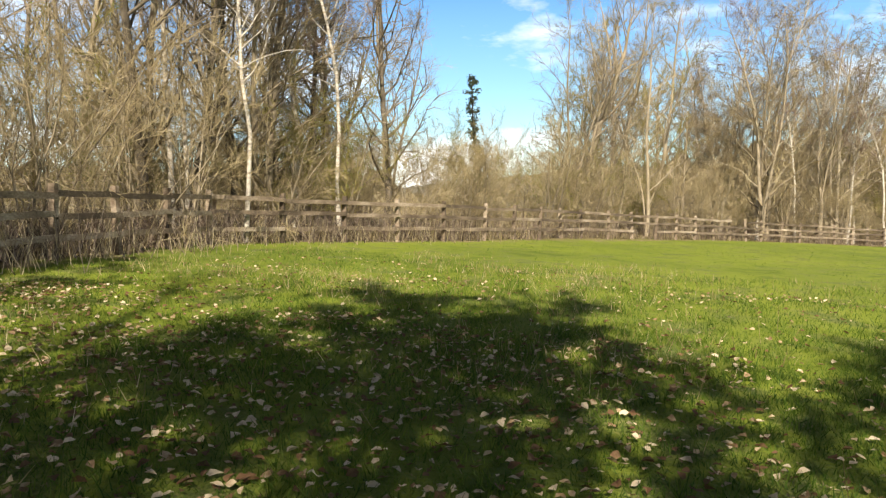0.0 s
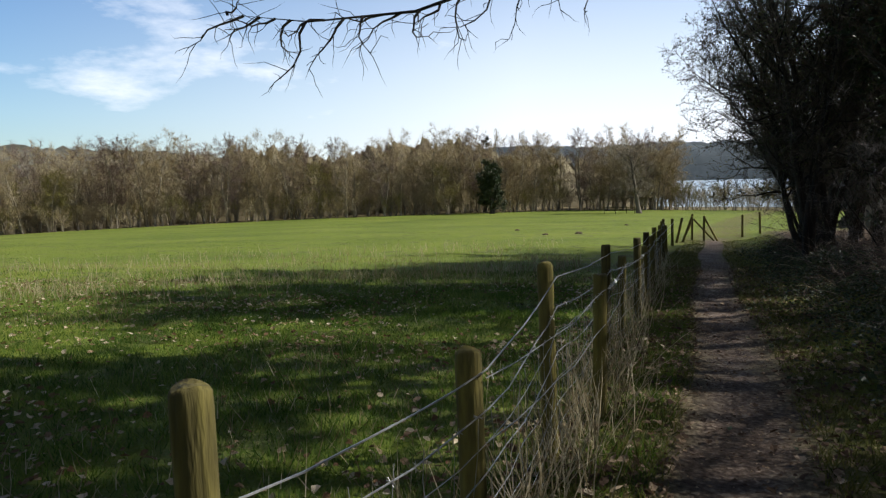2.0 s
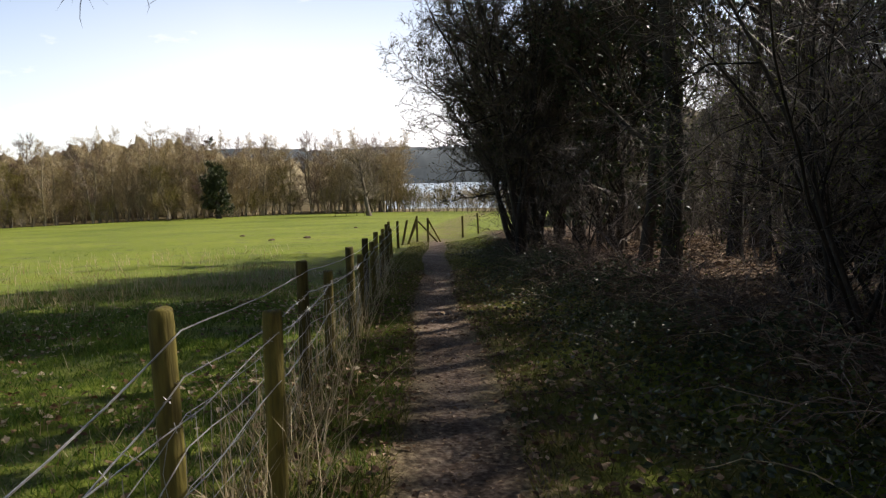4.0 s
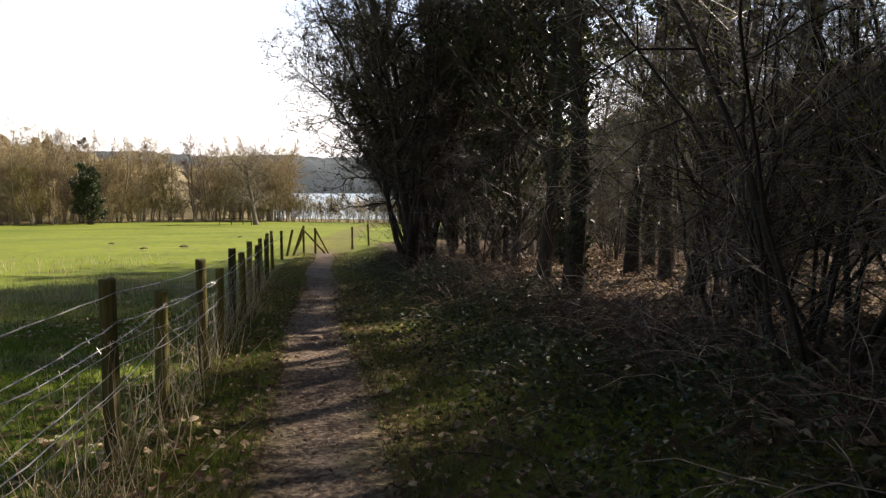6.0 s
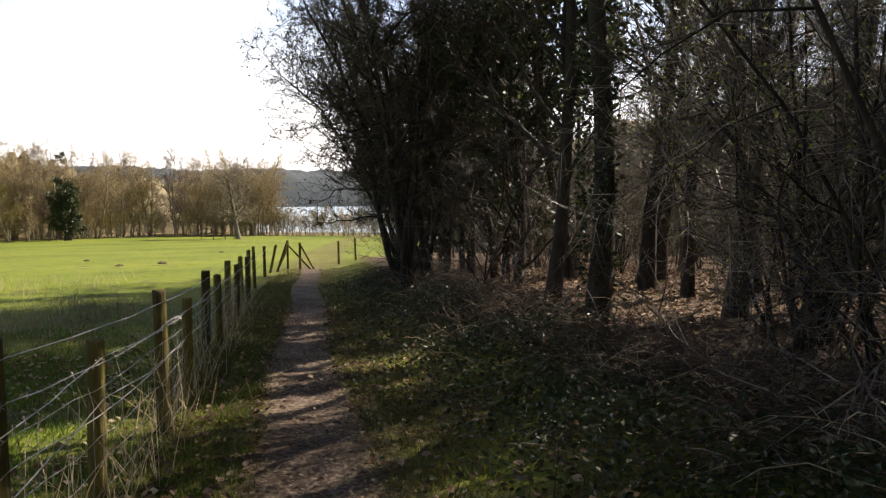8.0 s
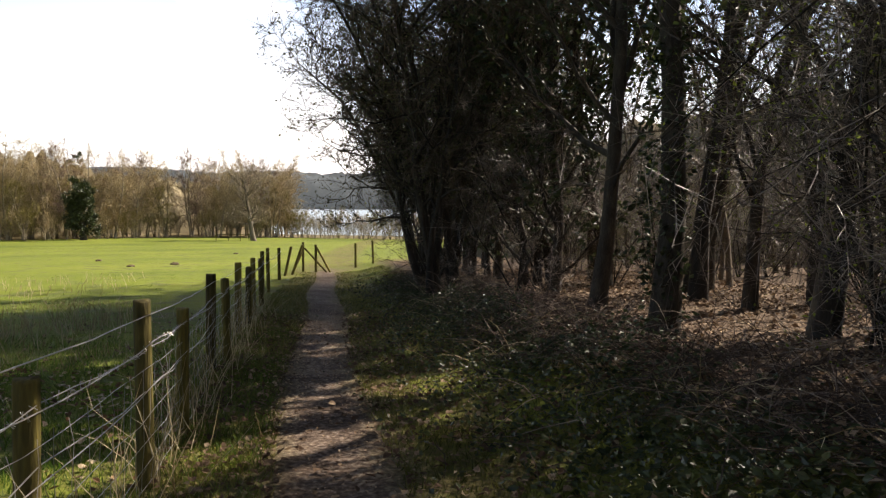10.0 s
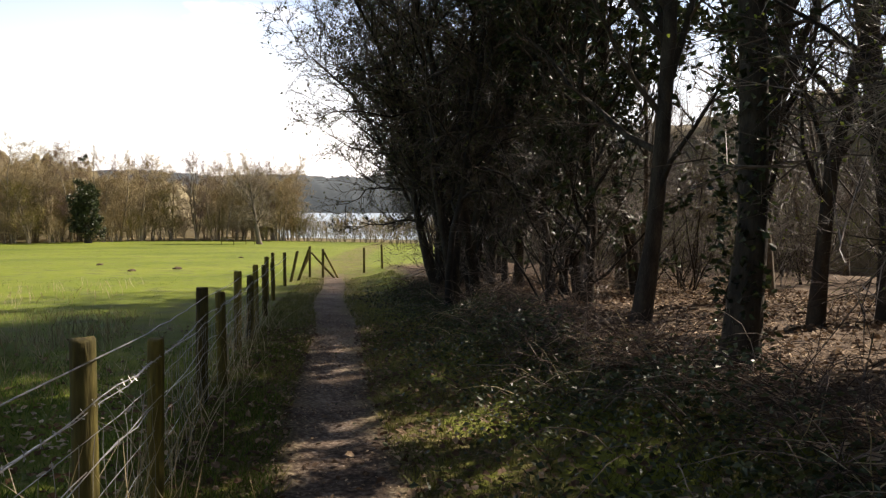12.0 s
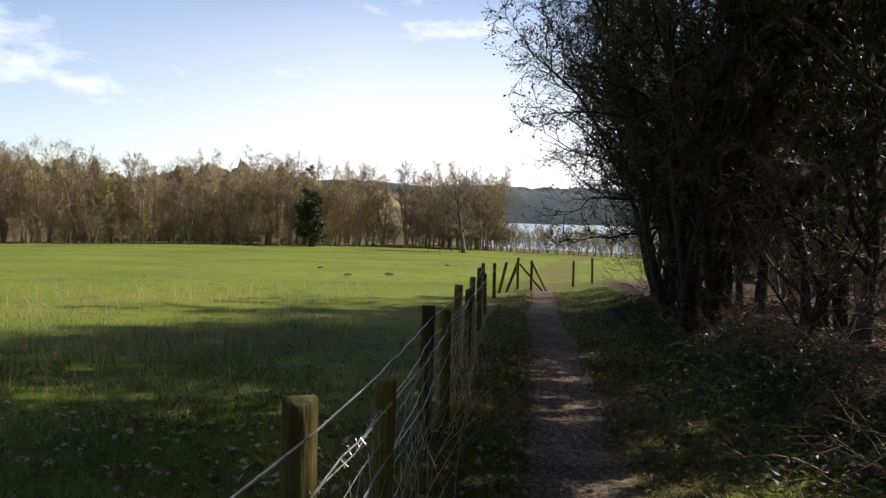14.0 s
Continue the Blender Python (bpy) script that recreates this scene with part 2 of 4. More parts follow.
def build_ground():
    xs, ys = sheet(7, 2600, 4.5, 230), sheet(0, 2600, 4.5, 230)
    verts = [(x, y, ground_z(x, y)) for y in ys for x in xs]
    w = len(xs)
    faces = [(j * w + i, j * w + i + 1, (j + 1) * w + i + 1, (j + 1) * w + i) for j in range(len(ys) - 1) for i in range(w - 1)]
    m = bpy.data.materials.new("meadow_and_path")
    m.use_nodes = True
    n, l = m.node_tree.nodes, m.node_tree.links
    b = n["Principled BSDF"]
    b.inputs["Roughness"].default_value, b.inputs["Specular IOR Level"].default_value = 0.9, 0.2
    geo, sep = n.new("ShaderNodeNewGeometry"), n.new("ShaderNodeSeparateXYZ")
    l.new(geo.outputs["Position"], sep.inputs[0])

    def tex(scale, detail=5):
        t = n.new("ShaderNodeTexNoise")
        t.inputs["Scale"].default_value, t.inputs["Detail"].default_value = scale, detail
        l.new(geo.outputs["Position"], t.inputs["Vector"])
        return t.outputs["Fac"]

    def calc(op, a, c, d=None):
        t = n.new("ShaderNodeMath")
        t.operation = op
        for i, v in enumerate((a, c, d)):
            if v is None:
                continue
            if isinstance(v, (int, float)):
                t.inputs[i].default_value = v
            else:
                l.new(v, t.inputs[i])
        return t.outputs[0]

    def ramp(fac, stops):
        t = n.new("ShaderNodeValToRGB")
        e = t.color_ramp.elements
        while len(e) < len(stops):
            e.new(0.5)
        for i, (p, c) in enumerate(stops):
            e[i].position, e[i].color = p, (*c, 1)
        l.new(fac, t.inputs["Fac"])
        return t.outputs["Color"]

    def blend(fac, a, c):
        t = n.new("ShaderNodeMix")
        t.data_type = "RGBA"
        l.new(fac, t.inputs["Factor"])
        l.new(a, t.inputs[6])
        l.new(c, t.inputs[7])
        return t.outputs[2]

    def between(v, lo, hi):
        t = n.new("ShaderNodeMapRange")
        t.interpolation_type = "SMOOTHSTEP"
        t.inputs["From Min"].default_value, t.inputs["From Max"].default_value = lo, hi
        l.new(v, t.inputs["Value"])
        return t.outputs[0]

    big, mid, fine = tex(0.12), tex(1.4), tex(26, 8)
    field = ramp(calc("MULTIPLY_ADD", big, 0.5, calc("MULTIPLY", mid, 0.5)), [(0.36, (0.085, 0.12, 0.014)), (0.5, (0.165, 0.21, 0.022)), (0.66, (0.245, 0.265, 0.045))])
    worn = ramp(fine, [(0.3, (0.05, 0.07, 0.018)), (0.55, (0.12, 0.15, 0.035)), (0.75, (0.24, 0.21, 0.10))])
    grass = blend(between(mid, 0.45, 0.7), field, worn)
    dirt = ramp(calc("MULTIPLY_ADD", fine, 0.6, calc("MULTIPLY", mid, 0.4)), [(0.36, (0.05, 0.034, 0.024)), (0.5, (0.15, 0.108, 0.08)), (0.62, (0.36, 0.29, 0.235))])
    litter = ramp(calc("MULTIPLY_ADD", tex(35), 0.7, calc("MULTIPLY", mid, 0.3)), [(0.34, (0.03, 0.02, 0.014)), (0.5, (0.10, 0.065, 0.04)), (0.66, (0.27, 0.19, 0.12))])
    # distance from the middle of the path
    bow = calc("MULTIPLY", calc("POWER", calc("MAXIMUM", calc("SUBTRACT", sep.outputs["X"], 20), 0), 2), -0.0009)
    mid_y = calc("ADD", calc("MULTIPLY_ADD", sep.outputs["X"], -0.142, -0.37), calc("ADD", bow, calc("MULTIPLY", calc("SINE", calc("MULTIPLY", sep.outputs["X"], 0.55), 0), 0.06)))
    side = calc("SUBTRACT", sep.outputs["Y"], mid_y)
    ragged = calc("MULTIPLY_ADD", calc("SUBTRACT", mid, 0.5), 1.25, calc("MULTIPLY", calc("SUBTRACT", fine, 0.5), 0.9))
    trod = calc("SUBTRACT", 1.0, between(calc("ADD", calc("ABSOLUTE", side, 0), ragged), 0.10, 0.78))
    trod = calc("MULTIPLY", trod, calc("SUBTRACT", 1.0, between(sep.outputs["X"], 36, 42)))
    trod = calc("MULTIPLY", trod, between(sep.outputs["X"], 0.2, 2.5))
    wood = between(calc("ADD", calc("MULTIPLY", side, -1), calc("MULTIPLY", ragged, 2.0)), 1.7, 3.0)
    wood = calc("MULTIPLY", wood, calc("SUBTRACT", 1.0, between(calc("MULTIPLY_ADD", sep.outputs["Y"], 1.6, sep.outputs["X"]), 24, 32)))
    # the woods outside the field's hedge line
    out = None
    hedge = [(-8.2, 3.5), (-10.4, 14.0), (4.0, 46.0), (29.0, 69.4), (84.0, 91.0), (112.0, 45.0), (130.0, 2.0), (130.0, -30.0)]
    for (ax, ay), (bx, by) in zip(hedge, hedge[1:]):
        k = math.hypot(bx - ax, by - ay)
        nx, ny = -(by - ay) / k, (bx - ax) / k
        d = calc("ADD", calc("MULTIPLY_ADD", sep.outputs["X"], nx, -(nx * ax + ny * ay)), calc("MULTIPLY", sep.outputs["Y"], ny))
        out = d if out is None else calc("MAXIMUM", out, d)
    beyond = between(calc("ADD", out, calc("MULTIPLY", ragged, 3.0)), -0.3, 0.8)
    scrubby = ramp(calc("MULTIPLY_ADD", fine, 0.6, calc("MULTIPLY", mid, 0.4)), [(0.34, (0.07, 0.055, 0.025)), (0.5, (0.17, 0.135, 0.065)), (0.66, (0.30, 0.25, 0.14))])
    verge = calc("MULTIPLY", calc("SUBTRACT", 1.0, between(calc("ABSOLUTE", side, 0), 0.9, 2.0)), between(sep.outputs["X"], 1.5, 4.0))
    verge = calc("MULTIPLY", verge, between(calc("MULTIPLY_ADD", fine, 0.5, calc("MULTIPLY", mid, 0.5)), 0.40, 0.56))
    mossy = ramp(fine, [(0.3, (0.045, 0.04, 0.014)), (0.5, (0.12, 0.10, 0.035)), (0.7, (0.24, 0.20, 0.09))])
    colour = blend(beyond, blend(wood, blend(trod, blend(verge, grass, mossy), dirt), litter), scrubby)
    l.new(colour, b.inputs["Base Color"])
    bp = n.new("ShaderNodeBump")
    bp.inputs["Strength"].default_value, bp.inputs["Distance"].default_value = 0.7, 0.04
    l.new(fine, bp.inputs["Height"])
    l.new(bp.outputs[0], b.inputs["Normal"])
    ob = new("ground", mesh_from("ground", verts, faces, m, flat=False))
    tagged(ob, "green spring meadow with a trodden earth path and leaf litter", "ground", kind="structure")


build_ground()


# ---------------------------------------------------------------- growing things
def tube(V, F, pts, radii, sides):
    """A tapered tube along pts; the last ring closes to a point when its radius is 0."""
    ring0 = None
    for i, (p, r) in enumerate(zip(pts, radii)):
        d = (pts[min(i + 1, len(pts) - 1)] - pts[max(i - 1, 0)]).normalized()
        a = d.orthogonal().normalized() if i == 0 else (a - d * a.dot(d)).normalized()
        b = d.cross(a)
        base = len(V)
        if r <= 0:
            V.append(tuple(p))
            F.extend((ring0 + k, ring0 + (k + 1) % sides, base) for k in range(sides))
            return
        for k in range(sides):
            w = 2 * math.pi * k / sides
            V.append(tuple(p + a * (r * math.cos(w)) + b * (r * math.sin(w))))
        if ring0 is not None:
            F.extend((ring0 + k, ring0 + (k + 1) % sides, base + (k + 1) % sides, base + k) for k in range(sides))
        ring0 = base


def bent(rng, p, d, length, steps, wander, lift):
    """A wandering line from p along d; lift bends it up (or down)."""
    pts = [p.copy()]
    for _ in range(steps):
        d = (d + Vector((rng.gauss(0, wander), rng.gauss(0, wander), rng.gauss(0, wander) + lift))).normalized()
        p = p + d * (length / steps)
        pts.append(p.copy())
    return pts


def along(pts, f):
    f = f * (len(pts) - 1)
    i = min(int(f), len(pts) - 2)
    return pts[i].lerp(pts[i + 1], f - i), (pts[i + 1] - pts[i]).normalized()


def aside(rng, d, angle):
    """A direction that leaves d at about the angle (radians), to any side."""
    o = d.orthogonal().normalized()
    o.rotate(Matrix.Rotation(rng.uniform(0, 2 * math.pi), 3, d))
    return (d * math.cos(angle) + o * math.sin(angle)).normalized()


def leaf(V, F, p, d, size, rng):
    """A small folded leaf."""
    s = d.orthogonal().normalized()
    s.rotate(Matrix.Rotation(rng.uniform(0, 6.28), 3, d))
    up = d.cross(s)
    b = len(V)
    V.extend(tuple(q) for q in (p, p + d * size * 0.5 + s * size * 0.32 + up * size * 0.1, p + d * size, p + d * size * 0.5 - s * size * 0.32 + up * size * 0.1))
    F.extend(((b, b + 1, b + 2), (b, b + 2, b + 3)))


def tree_meshes(seed, height, radius, spread, limbs=16, subs=6, twigs=9, start=0.25, rise=0.9, lift=0.08, wander=0.12, lean=(0, 0), stems=1, limb_len=None,
                twig_len=0.5, twig_w=0.006, leaves=0, leaf_size=0.06, droop=0.0, sides=7, cheap=False, splay=(0.1, 0.4)):
    """Trunk (with limbs), crown of twigs and, where leaves > 0, leaves: lists of vertices and faces."""
    rng = random.Random(seed)
    V, F, TV, TF, LV, LF = [], [], [], [], [], []
    for s in range(stems):
        d = Vector((lean[0], lean[1], 1.0))
        if stems > 1:
            w = 6.28 * s / stems + rng.uniform(-0.5, 0.5)
            d += Vector((math.cos(w), math.sin(w), 0)) * rng.uniform(*splay)
        r0 = radius * (1 if s == 0 else rng.uniform(0.5, 0.9))
        h = height * (1 if s == 0 else rng.uniform(0.65, 1.0))
        trunk = bent(rng, Vector((rng.gauss(0, 0.1 * (stems > 1)), rng.gauss(0, 0.1 * (stems > 1)), -0.15)), d.normalized(), h + 0.15, 9, 0.035 + wander * 0.25, 0.03)
        radii = [r0 * (1.35 if i == 0 else 1) * (1 - i / 9.0) ** 0.8 + min(0.012, 0.2 * radius) for i in range(9)] + [0]
        tube(V, F, trunk, radii, sides)
        for i in range(max(3, limbs // stems)):
            f = start + (0.97 - start) * ((i + rng.random()) / max(3, limbs // stems))
            p, td = along(trunk, f)
            shape = math.sin(math.pi * min(1, (f - start) / (1 - start) * 0.75 + 0.25)) ** 0.8
            L = spread * (0.35 + 0.75 * shape) * rng.uniform(0.7, 1.2) * (limb_len or 1)
            out = aside(rng, td, rng.uniform(0.6, 1.0) * rise)
            limb = bent(rng, p, out, L, 5, wander, lift - droop)
            r1 = min(radii[min(8, int(f * 9))] * 0.55, 0.05 * L * 0.35 + 0.006)
            tube(V, F, limb, [r1 * (1 - j / 5.6) for j in range(5)] + [0], 4 if sides > 5 else 3)
            for k in range(subs):
                g = 0.2 + 0.8 * (k + rng.random()) / subs
                q, ld = along(limb, min(g, 0.999))
                l2 = L * 0.42 * rng.uniform(0.6, 1.2) * (1.15 - 0.5 * g)
                sub = bent(rng, q, aside(rng, ld, rng.uniform(0.4, 0.95)), l2, 3, wander * 1.4, lift - droop * 1.5)
                if cheap:
                    sub = [sub[0], sub[-1]]
                    tube(TV, TF, sub, [twig_w * 1.6, 0], 3)
                else:
                    tube(TV, TF, sub, [max(twig_w * 0.9, r1 * 0.38 * (1 - j / 3.5)) for j in range(3)] + [0], 3)
                for m in range(twigs):
                    u, sd = along(sub, min(0.999, 0.1 + 0.9 * (m + rng.random()) / twigs))
                    dd = aside(rng, sd, rng.uniform(0.3, 1.0)) + Vector((0, 0, lift - droop * 2))
                    e = u + dd.normalized() * twig_len * rng.uniform(0.5, 1.3)
                    tube(TV, TF, [u, e], [twig_w, 0], 3)
                    for _ in range(leaves):
                        leaf(LV, LF, u.lerp(e, rng.random()), aside(rng, dd.normalized(), 0.8), leaf_size * rng.uniform(0.6, 1.3), rng)
    return (V, F), (TV, TF), (LV, LF)


def make_tree(name, label, category, bark, twig, foliage=None, **k):
    """One tree, as an Empty at its foot with trunk, crown and foliage."""
    t, c, f = tree_meshes(**k)
    ob = tagged(new(name), label, category)
    child("trunk", mesh_from("trunk", *t, bark, flat=False), ob)
    if c[0]:
        child("crown", mesh_from("crown", *c, twig), ob, "bare branching twigs")
    if f[0]:
        child("foliage", mesh_from("foliage", *f, foliage), ob)
    return ob


def stand(kinds, spots, rng, size=(0.85, 1.2), group=""):
    """Put trees of the given kinds on the spots: the first of each kind itself, then copies."""
    used = set()
    for i, (x, y) in enumerate(spots):
        ob = kinds[i % len(kinds)] if i < len(kinds) else rng.choice(kinds)
        m = pose(x, y, land(x, y) - 0.03, rng.uniform(-3, 3), rng.uniform(-3, 3), rng.uniform(0, 360))
        s = rng.uniform(*size)
        if ob in used:
            ob = copy_thing(ob, m)
        else:
            ob.matrix_basis = m
            used.add(ob)
        ob.scale = (s, s, s * rng.uniform(0.92, 1.1))
        if group:
            ob["group"] = group


def line_spots(line, count, depth, rng):
    """Spots along a broken line, and back from it to its left by up to depth."""
    segs = [(Vector(a), Vector(b)) for a, b in zip(line, line[1:])]
    total = sum((b - a).length for a, b in segs)
    out = []
    for i in range(count):
        f = (i + rng.random()) / count * total
        for a, b in segs:
            if f <= (b - a).length:
                break
            f -= (b - a).length
        d = (b - a).normalized()
        q = a + d * f + Vector((-d.y, d.x)) * (rng.uniform(*depth))
        out.append((q.x, q.y))
    return out


# ---------------------------------------------------------------- the wire fence beside the path
def make_post(name, height, radius, seed, tilt=(0, 0)):
    """A round post with a slightly domed, chipped top and a split or two."""
    rng = random.Random(seed)
    V, F = [], []
    n = 14
    levels = [(-0.25, 1.0), (0.02, 1.03), (height * 0.33, 1.0), (height * 0.66, 0.985), (height - 0.04, 0.98), (height - 0.008, 0.96), (height, 0.84)]
    dents = [1 + 0.05 * rng.uniform(-1, 1) for _ in range(n)]
    split = rng.randrange(n)
    for z, f in levels:
        for k in range(n):
            w = 2 * math.pi * k / n
            r = radius * f * dents[k] * (0.88 if k == split else 1) * (1 + 0.02 * rng.uniform(-1, 1))
            V.append((r * math.cos(w) + tilt[0] * z, r * math.sin(w) + tilt[1] * z, z + (0.006 * math.sin(w * 2 + seed) if z > 0.5 else 0)))
    for j in range(len(levels) - 1):
        for k in range(n):
            F.append((j * n + k, j * n + (k + 1) % n, (j + 1) * n + (k + 1) % n, (j + 1) * n + k))
    F.append(tuple(range((len(levels) - 1) * n, len(levels) * n)))
    return mesh_from(name, V, F, POST_WOOD, flat=False)


def wire_points(a, b, sag, jitter, rng, n=9):
    out = []
    for i in range(n):
        f = i / (n - 1)
        q = a.lerp(b, f)
        q.z -= sag * 4 * f * (1 - f)
        if 0 < i < n - 1:
            q += Vector((0, rng.uniform(-1, 1) * jitter, rng.uniform(-1, 1) * jitter))
        out.append(q)
    return out


def build_path_fence():
    rng = random.Random(5)
    fence = tagged(new("wire_fence"), "leaning round-post wire stock fence with moss beside the path", "fence")
    tall = [(2.42, 0.41, 1.03, 0.043), (3.52, 0.07, 0.905, 0.046), (5.15, -0.08, 1.09, 0.045), (8.1, -0.43, 1.07, 0.045), (10.75, -0.87, 1.05, 0.05), (14.35, -1.21, 1.03, 0.052),
            (17.4, -1.59, 1.06, 0.052), (20.2, -1.96, 1.06, 0.05), (25.2, -2.44, 1.1, 0.055), (30.0, -2.95, 1.12, 0.055)]
    short = [(6.0, -0.35, 0.96, 0.046), (9.25, -0.61, 0.90, 0.048), (11.9, -1.02, 0.9, 0.046), (15.1, -1.39, 0.95, 0.05), (18.7, -1.80, 0.95, 0.05), (22.05, -2.22, 1.0, 0.052),
             (25.9, -2.65, 0.95, 0.05), (31.5, -3.42, 1.1, 0.055)]
    for i, (x, y, h, r) in enumerate(tall + short):
        ob = child("post", make_post("post", h, r, i, (rng.uniform(-0.02, 0.02), rng.uniform(-0.02, 0.02))), fence)
        ob.location = (x, y, land(x, y))
    for x, y, h, tx, ty in [(34.0, -3.85, 1.1, 0.05, -0.22), (34.8, -4.2, 1.15, 0.1, -0.36), (37.5, -4.95, 1.25, 0, 0), (37.0, -5.42, 1.15, 0, 0), (39.5, -7.6, 1.15, 0, 0), (39.8, -8.5, 1.1, 0, 0.03)]:
        ob = child("post", make_post("post", h, 0.055, x, (tx, ty)), fence)
        ob.location = (x, y, land(x, y))
    for a, b in [((37.4, -5.0, 1.0), (37.1, -5.95, 0.0)), ((37.0, -5.45, 1.05), (36.9, -6.05, 0.0)), ((37.5, -4.95, 0.9), (37.2, -4.45, 0.0))]:
        V, F = [], []
        pa, pb = Vector(a), Vector(b)
        pa.z += land(pa.x, pa.y)
        pb.z += land(pb.x, pb.y) - 0.1
        tube(V, F, [pa, pa.lerp(pb, 0.5), pb], [0.045, 0.047, 0.045], 8)
        child("brace", mesh_from("brace", V, F, POST_WOOD, flat=False), fence, "slanting brace")

    def strand(posts, up, name, sag=0.03, jitter=0.006, r=0.0026, barbs=False):
        V, F = [], []
        for p, q in zip(posts, posts[1:]):
            a = Vector((p[0], p[1] - p[3], land(p[0], p[1]) + up * p[2]))
            b = Vector((q[0], q[1] - q[3], land(q[0], q[1]) + up * q[2]))
            n = max(6, int((b - a).length / 0.28))
            pts = wire_points(a, b, sag, jitter, rng, n)
            tube(V, F, pts, [r] * len(pts), 4)
            if barbs:
                k = int((b - a).length / 0.12)
                for i in range(k):
                    c, d = along(pts, (i + 0.5) / k)
                    for _ in range(2):
                        o = aside(rng, d, 1.4) * 0.016
                        tube(V, F, [c - o, c + o], [0.0014, 0.0014], 3)
        child(name, mesh_from(name, V, F, WIRE), fence)

    line = [(1.5, 0.8, 0.24, 0.03), (2.42, 0.41, 0.86, 0.043)] + tall[1:]
    stub = child("post", make_post("post", 0.3, 0.04, 91), fence, "short broken stake")
    stub.location = (1.5, 0.8, land(1.5, 0.8))
    near = sorted(short + [tall[1]], key=lambda p: p[0])
    strand(line, 0.93, "wire", 0.02, 0.004, 0.003)
    strand(line, 0.78, "barbed_wire", 0.04, 0.008, 0.0028, True)
    strand(line, 0.55, "wire", 0.05, 0.008)
    strand(near, 0.90, "barbed_wire", 0.04, 0.01, 0.0022, True)
    strand(near, 0.66, "wire", 0.05, 0.01)
    # sheep netting on the lower part
    for up in (0.06, 0.17, 0.29, 0.42, 0.66):
        strand(line, up, "netting_wire", 0.03, 0.012, 0.0017)
    V, F = [], []
    for p, q in zip(line[1:8], line[2:9]):
        a, b = Vector((p[0], p[1] - p[3], land(p[0], p[1]))), Vector((q[0], q[1] - q[3], land(q[0], q[1])))
        k = int((b - a).length / 0.16)
        for i in range(k):
            c = a.lerp(b, (i + 0.5) / k)
            pts = [c + Vector((rng.uniform(-0.02, 0.02), rng.uniform(-0.015, 0.015), z)) for z in (0.05, 0.17, 0.29, 0.42, 0.6, 0.7)]
            tube(V, F, pts, [0.0015] * 6, 3)
    tagged(child("netting", mesh_from("netting", V, F, WIRE), fence), kind="stuff")


build_path_fence()


# ---------------------------------------------------------------- the rail fence round the field
FIELD_EDGE = [(-8.2, 3.5), (-9.6, 9.0), (-10.4, 14.0), (-6.5, 23.4), (-4.3, 31.0), (4.0, 46.0), (18.4, 62.5), (29.0, 69.4), (55.0, 84.0), (72.0, 90.5), (84, 91)]


def board(length, height, thick, mat, name, rng):
    """A sawn board along x with uneven ends and edges."""
    bm = bmesh.new()
    n = 5
    rows = []
    for i in range(n):
        x = length * i / (n - 1)
        o = rng.uniform(-0.008, 0.008)
        rows.append([bm.verts.new((x, y, z + o)) for y, z in ((-thick / 2, -height / 2), (thick / 2, -height / 2), (thick / 2, height / 2), (-thick / 2, height / 2))])
    for a, b in zip(rows, rows[1:]):
        for k in range(4):
            bm.faces.new((a[k], a[(k + 1) % 4], b[(k + 1) % 4], b[k]))
    bm.faces.new(rows[0][::-1]), bm.faces.new(rows[-1])
    bmesh.ops.recalc_face_normals(bm, faces=bm.faces)
    me = bpy.data.meshes.new(name)
    bm.to_mesh(me)
    bm.free()
    me.materials.append(mat)
    return me


def build_rail_fence():
    rng = random.Random(8)
    fence = tagged(new("rail_fence"), "weathered wooden post and rail fence along the wood", "fence")
    stations = []
    for a, b in zip(FIELD_EDGE, FIELD_EDGE[1:]):
        a, b = Vector(a), Vector(b)
        k = max(1, round((b - a).length / 1.9))
        stations += [a.lerp(b, i / k) for i in range(k)]
    post_meshes = [board(1.5, 0.12, 0.09, RAIL_WOOD, "fence_post", rng) for _ in range(3)]
    rail_meshes = [board(1.0, 0.10, 0.035, RAIL_WOOD, "rail", rng) for _ in range(4)]
    for i, p in enumerate(stations):
        ob = child("fence_post", rng.choice(post_meshes), fence)
        ob.matrix_basis = pose(p.x, p.y, land(p.x, p.y) - 0.25, rng.uniform(-3, 3), -90 + rng.uniform(-4, 4), rng.uniform(-10, 10))
        if i + 1 == len(stations):
            break
        q = stations[i + 1]
        for up in (0.38, 0.74, 1.08):
            if rng.random() < 0.06:
                continue
            a, b = Vector((p.x, p.y, land(p.x, p.y) + up + rng.uniform(-0.03, 0.03))), Vector((q.x, q.y, land(q.x, q.y) + up + rng.uniform(-0.03, 0.03)))
            d = b - a
            side = Vector((d.y, -d.x, 0)).normalized() * 0.085
            r = child("rail", rng.choice(rail_meshes), fence)
            r.matrix_basis = Matrix.Translation(a + side) @ d.to_track_quat("X", "Z").to_matrix().to_4x4() @ Matrix.Diagonal((d.length, 1, 1, 1))


build_rail_fence()


